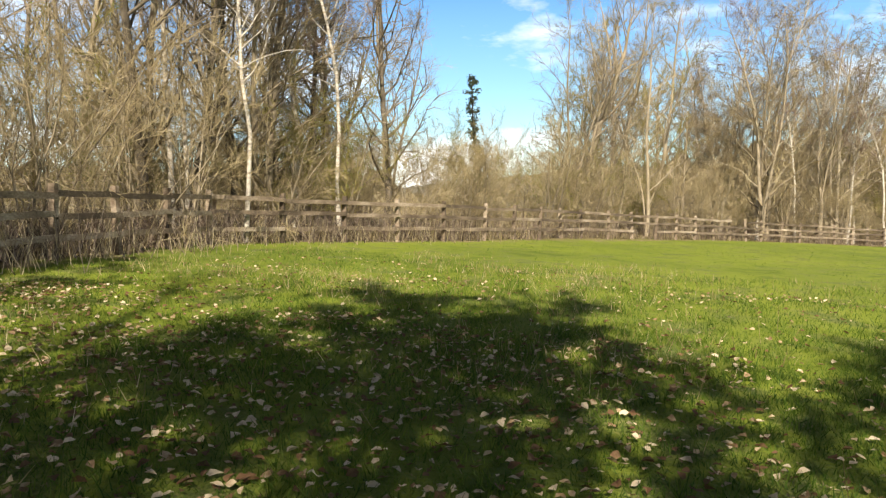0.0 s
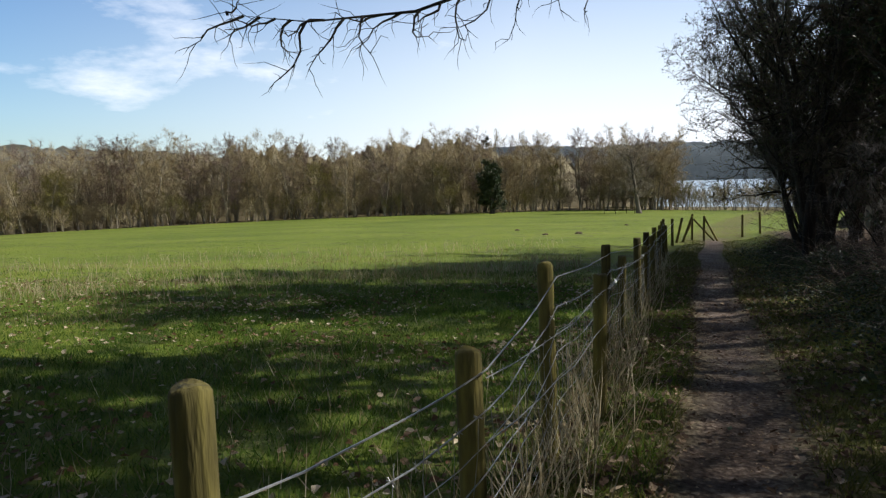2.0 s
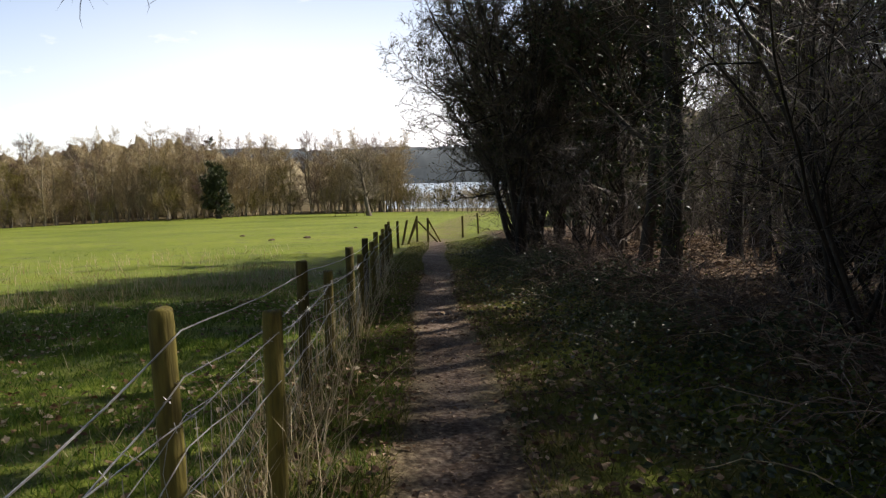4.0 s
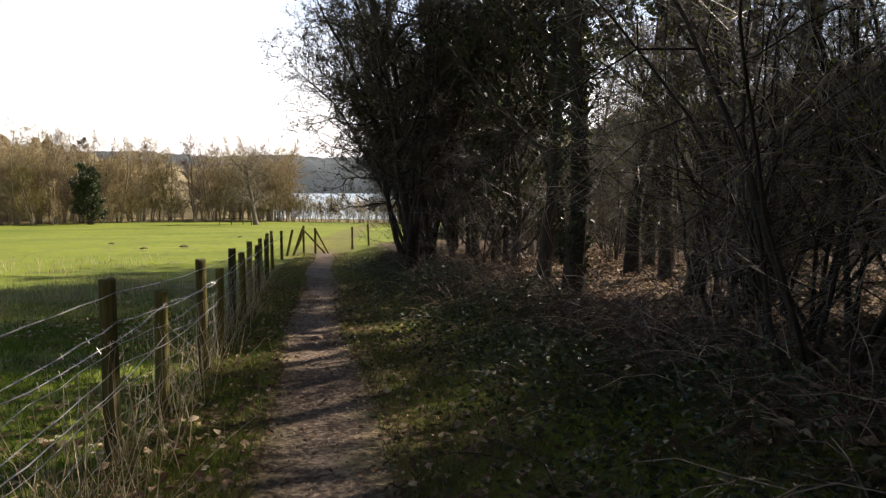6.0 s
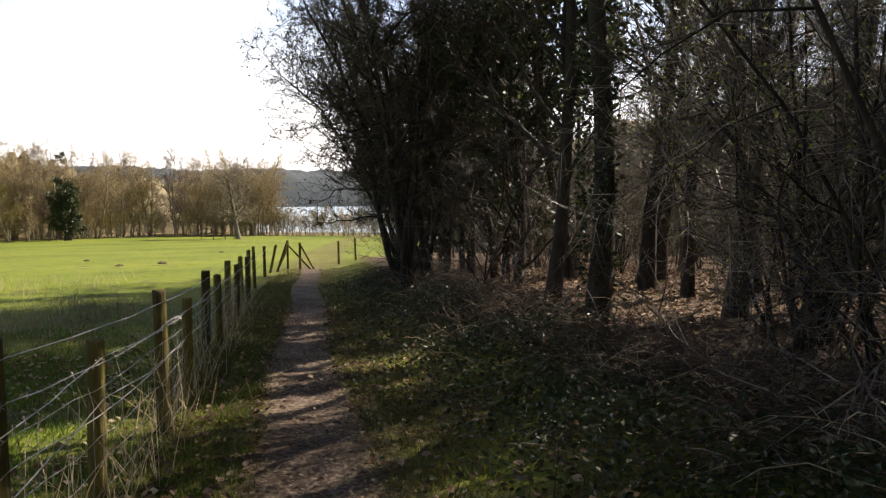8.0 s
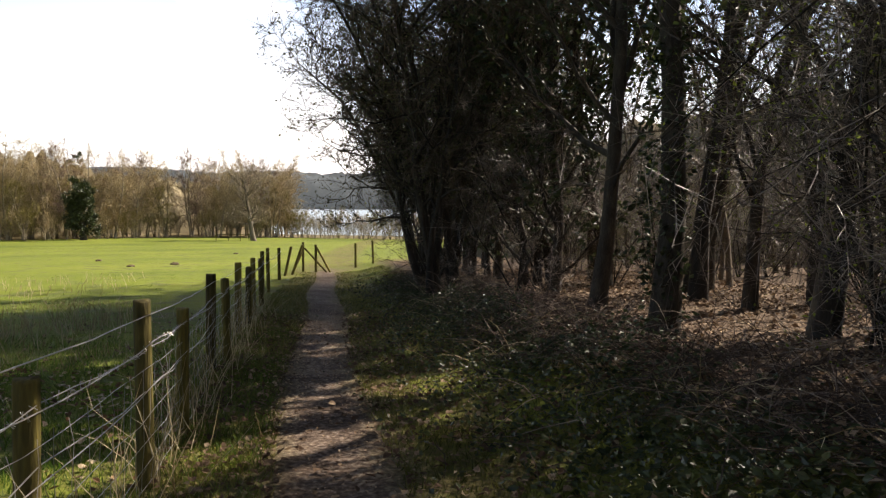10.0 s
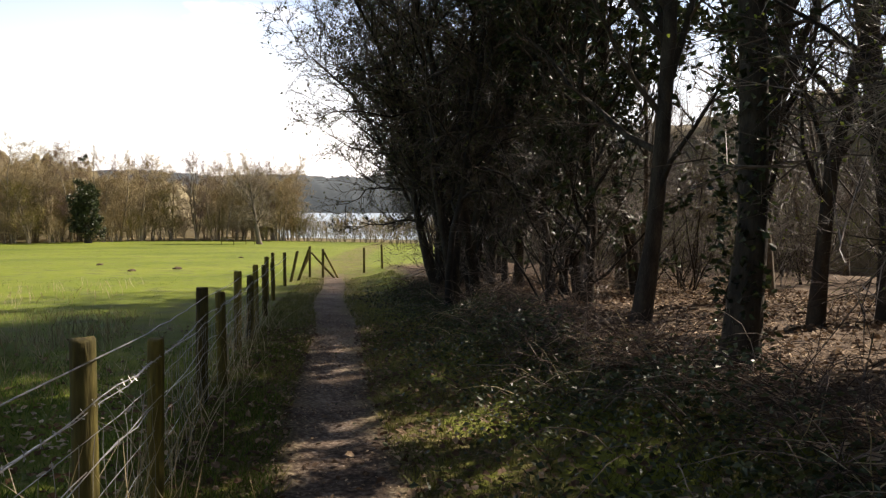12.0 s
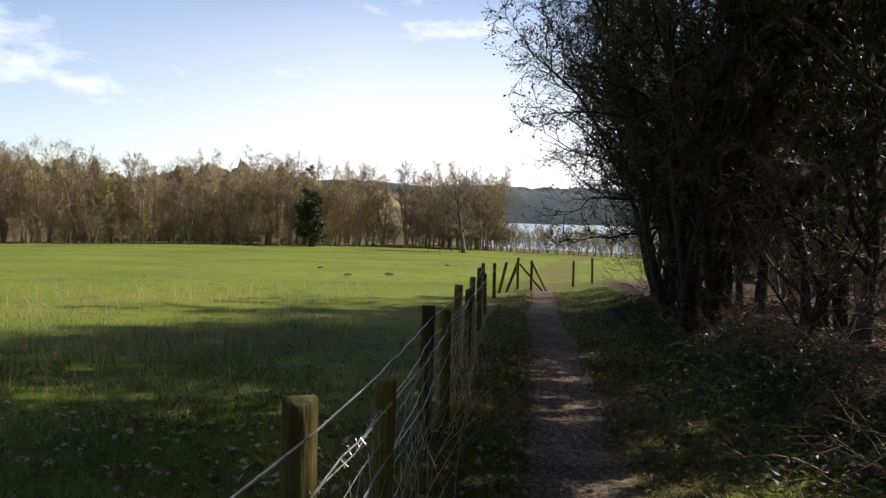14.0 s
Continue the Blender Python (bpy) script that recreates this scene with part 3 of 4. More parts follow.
# ---------------------------------------------------------------- trees south of the path
def limb_tree():
    """The tree whose long limb hangs over the path and the fence."""
    rng = random.Random(77)
    ob = tagged(new("tree"), "bare tree with a long limb hanging over the path", "tree")
    x, y = 4.6, -5.2
    z = land(x, y)
    V, F, TV, TF = [], [], [], []
    trunk = [Vector((x, y, z - 0.2)), Vector((x + 0.1, y + 0.1, z + 2)), Vector((x + 0.25, y + 0.3, z + 4.2)), Vector((x + 0.2, y + 0.2, z + 7)), Vector((x, y, z + 11))]
    tube(V, F, trunk, [0.2, 0.16, 0.14, 0.09, 0], 8)
    limb = [trunk[2], Vector((5.6, -3.4, 4.9)), Vector((6.6, -1.8, 4.6)), Vector((7.3, -0.6, 3.8)), Vector((7.5, 0.2, 3.22)), Vector((7.15, 1.1, 2.88)), Vector((6.8, 1.9, 2.78)), Vector((6.5, 2.5, 2.82))]
    tube(V, F, limb, [0.07, 0.055, 0.042, 0.03, 0.022, 0.014, 0.007, 0], 6)
    for i in range(26):
        f = 0.35 + 0.64 * i / 25
        p, d = along(limb, f)
        out = (aside(rng, d, rng.uniform(0.5, 1.0)) + Vector((0, 0.15, -0.35 if f > 0.72 else -0.8))).normalized()
        sub = bent(rng, p, out, rng.uniform(0.5, 1.15) * (1.25 - 0.55 * f), 6, 0.38, -0.03)
        tube(TV, TF, sub, [0.013, 0.011, 0.009, 0.007, 0.005, 0.0035, 0], 4)
        for k in range(7):
            q, sd = along(sub, 0.15 + 0.8 * k / 7)
            tw = bent(rng, q, aside(rng, sd, rng.uniform(0.5, 1.1)), rng.uniform(0.12, 0.42), 4, 0.35, -0.05)
            tube(TV, TF, tw, [0.004, 0.0035, 0.003, 0.0022, 0], 3)
    for i in range(16):
        p, d = along(trunk, 0.45 + 0.5 * i / 16)
        lb = bent(rng, p, aside(rng, d, 0.8), rng.uniform(1.2, 2.6), 5, 0.15, 0.06)
        tube(V, F, lb, [0.04, 0.032, 0.024, 0.016, 0.01, 0], 4)
        for k in range(14):
            q, sd = along(lb, 0.2 + 0.79 * k / 14)
            tube(TV, TF, bent(rng, q, aside(rng, sd, 0.7), rng.uniform(0.4, 1.0), 3, 0.2, 0.04), [0.008, 0.006, 0.004, 0], 3)
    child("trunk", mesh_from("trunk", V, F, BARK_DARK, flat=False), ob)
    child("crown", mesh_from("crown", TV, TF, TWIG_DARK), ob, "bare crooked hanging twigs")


def south_wood():
    rng = random.Random(21)
    dark = "dark tree at the shaded edge of the wood, leaves added for dappled shade"
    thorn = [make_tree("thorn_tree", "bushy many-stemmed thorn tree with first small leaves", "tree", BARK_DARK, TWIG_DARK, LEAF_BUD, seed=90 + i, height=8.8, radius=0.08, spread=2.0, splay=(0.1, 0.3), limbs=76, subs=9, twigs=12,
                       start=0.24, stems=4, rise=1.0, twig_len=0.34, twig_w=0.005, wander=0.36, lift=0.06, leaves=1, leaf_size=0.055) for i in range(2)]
    # Sparse leaves are added to these crowns so their shade falls dappled.
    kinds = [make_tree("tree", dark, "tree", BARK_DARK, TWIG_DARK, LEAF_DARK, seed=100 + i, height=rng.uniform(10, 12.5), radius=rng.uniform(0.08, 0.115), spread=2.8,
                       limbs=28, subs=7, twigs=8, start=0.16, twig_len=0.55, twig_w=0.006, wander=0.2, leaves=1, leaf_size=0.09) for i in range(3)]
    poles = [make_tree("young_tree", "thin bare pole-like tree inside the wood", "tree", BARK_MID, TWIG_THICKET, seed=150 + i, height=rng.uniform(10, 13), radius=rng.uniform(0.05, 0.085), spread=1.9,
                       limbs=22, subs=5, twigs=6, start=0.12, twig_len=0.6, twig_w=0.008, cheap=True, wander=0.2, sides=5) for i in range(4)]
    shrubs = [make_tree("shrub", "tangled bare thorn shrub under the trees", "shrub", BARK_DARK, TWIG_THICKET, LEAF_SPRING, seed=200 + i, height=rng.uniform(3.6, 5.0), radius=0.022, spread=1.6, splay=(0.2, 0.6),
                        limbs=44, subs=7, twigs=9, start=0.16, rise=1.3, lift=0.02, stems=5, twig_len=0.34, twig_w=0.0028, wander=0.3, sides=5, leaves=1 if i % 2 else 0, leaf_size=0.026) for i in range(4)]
    holly = [make_tree("evergreen_bush", "dense dark evergreen bush in the shade", "bush", BARK_DARK, TWIG_DARK, LEAF_DARK, seed=250 + i, height=6.5, radius=0.09, spread=2.1, limbs=30, subs=6, twigs=6,
                       start=0.08, twig_len=0.35, twig_w=0.005, leaves=5, leaf_size=0.12, cheap=True) for i in range(2)]
    # Added to cast shade on meadow and path; the crowns stay out of view.
    shade_pine = [make_tree("pine_tree", "tall dark evergreen added to shade the path and meadow", "tree", BARK_DARK, TWIG_DARK, LEAF_DARK, seed=270 + i, height=14.5, radius=0.15, spread=2.7, limbs=28, subs=6, twigs=5, start=0.56, rise=1.2,
                      twig_len=0.5, twig_w=0.008, leaves=5, leaf_size=0.2, cheap=True) for i in range(2)]
    stand(shade_pine, [(5.6, -7.6), (9.2, -7.9), (12.4, -8.8), (-1.6, -6.9), (-5.4, -6.6), (23.5, -11), (7.4, -8.9)], random.Random(31), (0.9, 1.1), "evergreens in the wood")
    # Lower crowns added, also unseen, to keep sun off the eastern verge.
    low_shade_pine = [make_tree("pine_tree", "low-boughed dark evergreen added to block sun deep in the wood", "tree", BARK_DARK, TWIG_DARK, LEAF_DARK, seed=280, height=13.5, radius=0.14, spread=2.7, limbs=36, subs=6, twigs=5, start=0.4, rise=1.2,
                          twig_len=0.5, twig_w=0.008, leaves=5, leaf_size=0.2, cheap=True)]
    stand(low_shade_pine, [(15.8, -10.8), (17.4, -9.6), (19.6, -11.5), (21.5, -10.2)], random.Random(32), (0.9, 1.1), "evergreens in the wood")
    ivy = make_tree("tree", "thick ivy-clad trunk at the edge of the wood", "tree", BARK_DARK, TWIG_DARK, LEAF_DARK, seed=301, height=13, radius=0.14, spread=3.4, limbs=26, subs=7, twigs=8, start=0.32,
                    twig_len=0.5, twig_w=0.005, leaves=1, leaf_size=0.06)
    ivy.matrix_basis = pose(13.3, -6.0, land(13.3, -6.0), 0, 0, 40)
    V, F = [], []
    for _ in range(3800):
        w, h = rng.uniform(0, 6.283), rng.random() ** 0.8 * 8.5
        d = Vector((math.cos(w), math.sin(w), 0.15))
        r = 0.13 * (1 - h / 16) + abs(rng.gauss(0, 0.07))
        leaf(V, F, Vector((math.cos(w) * r, math.sin(w) * r, h)), aside(rng, d, 0.7), rng.uniform(0.05, 0.11), rng)
    child("ivy", mesh_from("ivy", V, F, LEAF_DARK), ivy, "glossy dark ivy leaves")
    stand(thorn, [(20.5, -5.6), (23.5, -6.2), (21.5, -6.5), (26.5, -7.2), (30, -8.2), (24.9, -7.0), (22.3, -5.9)], random.Random(33), (0.92, 1.12), "thorn trees beside the path")
    for t in thorn:
        t.rotation_euler.z += math.pi * 0.9
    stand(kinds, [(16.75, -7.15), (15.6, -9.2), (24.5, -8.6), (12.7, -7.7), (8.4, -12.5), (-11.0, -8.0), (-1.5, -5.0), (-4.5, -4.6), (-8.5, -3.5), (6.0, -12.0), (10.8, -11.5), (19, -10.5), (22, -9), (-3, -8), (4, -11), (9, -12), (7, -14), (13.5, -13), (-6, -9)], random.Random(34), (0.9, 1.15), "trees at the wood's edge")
    stand(holly, [(6.6, -11.6), (9.4, -12.4), (19.3, -7.7), (21.8, -8.2), (24.6, -7.9), (9.9, -10.6), (5.0, -9.5), (27.5, -9.5), (22.0, -8.6), (25.8, -8.3), (28.2, -9.0), (30.5, -10.0), (33, -11.5), (27, -12)], random.Random(35), (0.85, 1.15), "evergreens in the wood")
    spots = []
    while len(spots) < 95:
        x, y = rng.uniform(-14, 46), rng.uniform(-28, -7.5)
        if y < path_y(x) - 5.2:
            spots.append((x, y))
    stand(poles, spots, random.Random(36), (0.8, 1.15), "poles in the wood")
    spots = [(7.6, -4.9), (8.8, -5.7), (5.6, -5.3), (10.4, -6.3), (21.6, -5.9), (19.4, -6.9), (24.2, -6.6), (11.6, -7.4), (6.6, -5.8)]
    while len(spots) < 52:
        x, y = rng.uniform(-6, 30), rng.uniform(-14, -5)
        if y < path_y(x) - (5.2 if 11 < x < 19 else 4.3) and not (11 < x < 20 and y > -10.5):
            spots.append((x, y))
    while len(spots) < 90:
        x, y = rng.uniform(14, 48), rng.uniform(-27, -11)
        if y < path_y(x) - 7.5:
            spots.append((x, y))
    stand(shrubs, spots, random.Random(24), (0.8, 1.1), "shrubs in the wood")
    for i, (x, y) in enumerate([(8.2, -5.7), (9.3, -6.2), (10.4, -6.8), (7.2, -6.2), (8.8, -7.3), (6.2, -6.7), (12.8, -8.8), (7.8, -8.2)]):
        big = copy_thing(shrubs[i % 4], pose(x, y, land(x, y) - 0.03, 0, 0, 77 * i))
        big.scale = (1.2, 1.2, 1.35)
    limb_tree()


south_wood()


# ---------------------------------------------------------------- woods round the field
EAST_EDGE = [(130, -15), (130, 2), (119.5, 20), (112, 45), (103, 62.5), (93, 77), (84, 91)]


def field_woods():
    rng = random.Random(33)
    birch = [make_tree("birch", "tall slender birch with white bark and bare plum twigs", "tree", BARK_BIRCH, TWIG_PLUM if i else TWIG_GREY, seed=400 + i, height=20, radius=0.085, spread=2.9, limbs=36, subs=7, twigs=9,
                       start=0.3, rise=0.9, droop=0.05, twig_len=0.8, twig_w=0.009, wander=0.18, lean=(0.06 * (i - 1), 0.02), cheap=True) for i in range(3)]
    mixed = [make_tree("tree", "bare grey-brown broadleaf tree lit by the sun", "tree", BARK_GREY, (TWIG_TAN, TWIG_GREY, TWIG_TAN, TWIG_OLIVE)[i], seed=430 + i, height=rng.uniform(12, 15), radius=0.12, spread=3.4, limbs=30,
                       subs=8, twigs=10, start=0.08, rise=1.05, wander=0.2, twig_len=0.65, twig_w=0.007, stems=2, splay=(0.05, 0.2)) for i in range(4)]
    scrub = [make_tree("thicket_shrub", "bare tan thicket shrub in the sun", "shrub", BARK_GREY, TWIG_OLIVE if i == 2 else TWIG_TAN, LEAF_SPRING, seed=450 + i, height=rng.uniform(3.4, 5), radius=0.03, spread=2.2, limbs=26,
                       subs=7, twigs=9, start=0.03, stems=6, rise=1.15, wander=0.22, twig_len=0.5, twig_w=0.0055, leaves=1 if i == 2 else 0, leaf_size=0.05, sides=4, cheap=True) for i in range(4)]
    west, north = FIELD_EDGE[:6], FIELD_EDGE[5:]

    def clear(spots):
        """Leave open the gap in the trees through which the far slope shows."""
        return [(x, y) for x, y in spots if not 99.5 < math.degrees(math.atan2(y, x)) < 111.5]

    grey = [make_tree("tree", "tall grey bare tree behind the thicket", "tree", BARK_MID, TWIG_GREY, seed=440 + i, height=14.5, radius=0.12, spread=3.3, limbs=30, subs=8, twigs=10, start=0.12, rise=1.05, twig_len=0.6,
                      twig_w=0.006, wander=0.22) for i in range(2)]
    near_west, far_west = west[:4], west[3:]
    stand(grey, clear(line_spots(near_west, 18, (2.5, 14), rng)) + line_spots(north, 8, (3, 12), rng), rng, (0.8, 1.1), "trees behind the rail fence")
    stand(mixed, clear(line_spots(near_west, 14, (4, 18), rng) + line_spots(far_west, 18, (2, 16), rng) + line_spots(north, 95, (2, 20), rng)), rng, (0.88, 1.15), "trees behind the rail fence")
    stand(birch, clear(line_spots(near_west, 5, (3, 12), rng) + line_spots(north, 38, (1, 12), rng)), rng, (0.78, 1.0), "birches")
    for x, y, size, lx in [(54.6, 84.4, 1.2, 6), (60.8, 86.4, 1.1, 5), (47.5, 81.2, 1.1, 3), (69.5, 92.0, 0.95, 3), (40, 77.5, 1.15, 5), (33.5, 74, 1.1, 2), (-10.3, 15.3, 0.62, 7), (-13.2, 22.6, 0.8, 6), (-13.7, 23.2, 0.85, 9)]:
        b = copy_thing(birch[0], pose(x, y, land(x, y) - 0.03, 0, lx, rng.uniform(-25, 25)))
        b.scale = (size, size, size)
    stand(scrub, line_spots(west, 90, (0.7, 9), rng) + line_spots(north, 80, (1.5, 10), rng) + clear(line_spots(west, 30, (6, 16), rng)), rng, (0.7, 1.1), "thicket behind the rail fence")
    far = [make_tree("broadleaf_tree", "bare tan tree at the far edge of the field", "tree", BARK_GREY, (TWIG_FAR, TWIG_FAR, TWIG_FAR, TWIG_OLIVE, TWIG_PLUM)[i], seed=470 + i, height=(13.0, 13.6, 12.2, 8.5, 13.0)[i], radius=0.14,
                     spread=(3.0, 3.2, 3.0, 2.8, 2.8)[i], limbs=46, subs=7, twigs=9, start=0.12, rise=1.2, lift=0.03, wander=0.24, twig_len=0.8, twig_w=0.011, sides=5, stems=2, splay=(0.04, 0.16)) for i in range(5)]
    stand(far, line_spots(EAST_EDGE, 84, (-7, 0), rng) + line_spots(EAST_EDGE, 80, (-22, -7), rng) + clear(line_spots(north, 34, (5, 20), rng)) + line_spots([(52, 88), (72, 94), (94, 88)], 16, (0, 12), rng) + line_spots([(129, -15), (130, -3)], 10, (-9, 1), rng), rng, (0.93, 1.05), "trees beyond the field")
    low = [make_tree("hedge_shrub", "sunlit thicket shrub at the far edge of the field", "shrub", BARK_GREY, (TWIG_OLIVE, TWIG_FAR, TWIG_TAN)[i], seed=490 + i, height=4.5, radius=0.05, spread=2.4, limbs=18, subs=5, twigs=6, start=0.03,
                     stems=4, twig_len=0.9, twig_w=0.016, sides=4, cheap=True) for i in range(3)]
    stand(low, line_spots(EAST_EDGE, 70, (-4, 1.5), rng) + line_spots([(124, -60), (127, -30), (129, -14)], 75, (-5, 4), rng), rng, (0.6, 1.0), "thicket at the far edge of the field")


field_woods()


def field_trees():
    """The trees that stand alone or stick out."""
    lone = make_tree("tree", "lone bare round-crowned tree in the field", "tree", BARK_MID, TWIG_GREY, seed=501, height=9.8, radius=0.36, spread=4.0, limbs=56, subs=8, twigs=10, start=0.2, rise=1.25, lift=0.06, wander=0.2, twig_len=0.8, twig_w=0.012)
    lone.matrix_basis = pose(111.5, -6.9, land(111.5, -6.9))
    ivied = make_tree("tree", "dead tree smothered in dark ivy at the wood's edge", "tree", BARK_DARK, TWIG_DARK, LEAF_DARK, seed=502, height=8.0, radius=0.3, spread=2.0, stems=3, splay=(0.05, 0.2), limbs=48, subs=7, twigs=8, start=0.1, rise=1.3, twig_len=0.6,
                      twig_w=0.015, leaves=4, leaf_size=0.3, cheap=True)
    ivied.matrix_basis = pose(117.5, 15.8, land(117.5, 15.8))
    fir = make_tree("fir_tree", "dark fir rising above the bare wood", "tree", BARK_DARK, TWIG_DARK, LEAF_DARK, seed=503, height=17, radius=0.25, spread=1.5, limbs=40, subs=6, twigs=5, start=0.3, rise=1.5, lift=-0.05,
                    twig_len=0.6, twig_w=0.02, leaves=3, leaf_size=0.28, cheap=True)
    fir.matrix_basis = pose(160, 24.5, land(150, 24.5) - 1.0)
    cone = make_tree("fir_tree", "narrow ivy-green tree among bare thicket", "tree", BARK_DARK, TWIG_DARK, LEAF_DARK, seed=504, height=15, radius=0.2, spread=0.9, limbs=44, subs=5, twigs=5, start=0.1, rise=0.9,
                     twig_len=0.4, twig_w=0.015, leaves=3, leaf_size=0.2, cheap=True)
    cone.matrix_basis = pose(-20.5, 72, land(-20.5, 72))
    oak = make_tree("tree", "pale spreading bare oak behind the rail fence", "tree", BARK_GREY, TWIG_TAN, seed=505, height=13, radius=0.26, spread=4.0, limbs=22, subs=7, twigs=7, start=0.15, twig_len=0.7, twig_w=0.011, cheap=True)
    oak.matrix_basis = pose(-5.7, 40.5, land(-5.7, 40.5))


field_trees()


# ---------------------------------------------------------------- lake and hills
def build_distance():
    rng = random.Random(44)
    m = bpy.data.materials.new("lake_water")
    m.use_nodes = True
    b = m.node_tree.nodes["Principled BSDF"]
    b.inputs["Base Color"].default_value, b.inputs["Roughness"].default_value = (0.34, 0.42, 0.48, 1), 0.38
    lake = new("water", mesh_from("water", [(165, -720, -6.5), (1700, -720, -6.5), (1700, 160, -6.5), (165, 160, -6.5)], [(0, 1, 2, 3)], m))
    tagged(lake, "pale blue lake beyond the field", "lake", kind="structure")

    def ridge(name, label, mat, line, depth, height, rough, step):
        """A long wooded bank along a broken line, with a lumpy skyline of crowns."""
        pts = [Vector(p) for p in line]
        rows = []
        for p, q in zip(pts, pts[1:]):
            n = max(2, int((q - p).length / step))
            rows += [p.lerp(q, i / n) for i in range(n)]
        nx, ny, V = len(rows), 12, []
        for j in range(ny):
            g = j / (ny - 1)
            for i, p in enumerate(rows):
                d = (rows[min(i + 1, nx - 1)] - rows[max(i - 1, 0)]).normalized()
                q = p + Vector((d.y, -d.x)) * (depth * g)
                f = i / (nx - 1)
                prof = math.sin(math.pi * g * 0.5) ** 0.6 * math.sin(math.pi * (0.03 + 0.94 * f)) ** 0.35
                k = 0.55 / step
                z = min(land(p.x, p.y), -3.0) - 1 + prof * (height * (0.9 + 0.25 * noise.noise((f * 5, g * 2, height))) + rough * noise.noise((q.x * k * 0.4, q.y * k * 0.4, 1)) + rough * 0.8 * noise.noise((q.x * k * 1.6, q.y * k * 1.6, 5)))
                V.append((q.x, q.y, z))
        F = [(j * nx + i, (j + 1) * nx + i, (j + 1) * nx + i + 1, j * nx + i + 1) for j in range(ny - 1) for i in range(nx - 1)]
        tagged(new(name, mesh_from(name, V, F, mat, flat=False)), label, "hill", kind="structure")

    ridge("backdrop_hill_east", "wooded hill across the lake, tinted blue-grey for haze", HILL_FAR, [(1480, -1020), (1480, 480)], 330, 112, 7, 8)
    ridge("backdrop_hill_north", "wooded hill behind the field's trees", HILL_NORTH, [(660, 200), (420, 330), (60, 520), (-330, 500)], 160, 58, 5, 4)
    ridge("backdrop_wood_east", "dense bare wood behind the field's far edge", WOOD_FAR, [(158, -14), (150, 8), (140, 26), (132, 50), (122, 70), (104, 100)], 14, 15, 4.0, 0.6)
    ridge("backdrop_wood_north", "dense bare wood behind the rail fence", WOOD_FAR, [(104, 98), (70, 104), (20, 87), (-4, 70)], 14, 15.5, 4.0, 0.6)
    ridge("backdrop_wood_west", "dense thicket in the depth of the western wood", WOOD_FAR, [(-6, 80), (-30, 58), (-40, 36), (-42, 5), (-36, -16)], 12, 11, 3, 0.6)
    ridge("backdrop_wood_south", "dark depth of the wood beside the path", WOOD_FAR, [(-40, -14), (-30, -24), (0, -30), (30, -32), (46, -28), (60, -17)], 12, 15.5, 2.5, 0.8)


build_distance()


# ---------------------------------------------------------------- what grows and lies on the ground
def edge_gap(x, y):
    """Metres from the middle of the path, positive to the north."""
    return y - path_y(x)


def scatter(count, rng, xr, yr, keep):
    out = []
    while len(out) < count:
        x, y = rng.uniform(*xr), rng.uniform(*yr)
        if rng.random() < keep(x, y):
            out.append((x, y))
    return out


def blades(name, label, category, mat, spots, height, width, rng, bend=0.5):
    """Blades of grass, each a narrow bent triangle, or two for tall ones."""
    V, F = [], []
    for x, y in spots:
        h, w, a = height * rng.uniform(0.5, 1.35) * (1 + 0.7 * noise.noise((x * 2.2, y * 2.2, 6))), width * rng.uniform(0.7, 1.3), rng.uniform(0, 6.283)
        z = ground_z(x, y) - 0.01
        cx, cy = math.cos(a) * w, math.sin(a) * w
        b = rng.uniform(0.1, 1.0) * bend * h
        t = rng.uniform(0, 6.283)
        k = len(V)
        V += [(x - cx, y - cy, z), (x + cx, y + cy, z), (x + math.cos(t) * b, y + math.sin(t) * b, z + h)]
        F.append((k, k + 1, k + 2))
    tagged(new(name, mesh_from(name, V, F, mat)), label, category, kind="stuff")


def stalks(name, label, category, mat, spots, height, radius, rng, lean=0.25):
    """Dead stems, some of them forked or broken."""
    V, F = [], []
    for x, y in spots:
        h = height * rng.uniform(0.4, 1.3)
        p = Vector((x, y, ground_z(x, y) - 0.02))
        d = Vector((rng.gauss(0, lean), rng.gauss(0, lean), 1)).normalized()
        pts = bent(rng, p, d, h, 3, 0.12, -0.02)
        tube(V, F, pts, [radius, radius * 0.9, radius * 0.7, 0], 3)
        if rng.random() < 0.5:
            q, sd = along(pts, rng.uniform(0.4, 0.9))
            tube(V, F, [q, q + aside(rng, sd, 0.6) * h * 0.3], [radius * 0.7, 0], 3)
    tagged(new(name, mesh_from(name, V, F, mat)), label, category, kind="stuff")


def crumpled_leaf(V, F, p, d, size, rng):
    """A dry leaf with an uneven, curled rim round its midrib."""
    s = Vector((-d.y, d.x, rng.uniform(-0.6, 0.6))).normalized()
    up = d.cross(s)
    b = len(V)
    V.append(tuple(p + d * size * 0.5))
    rim = ((0.0, 0.0), (0.28, 0.30), (0.62, 0.36), (1.0, 0.04), (0.66, -0.34), (0.25, -0.28))
    for u, w in rim:
        V.append(tuple(p + d * size * (u + rng.uniform(-0.08, 0.08)) + s * size * w * rng.uniform(0.7, 1.25) + up * size * rng.uniform(-0.02, 0.3) * (abs(w) > 0.1)))
    F.extend((b, b + 1 + k, b + 1 + (k + 1) % 6) for k in range(6))


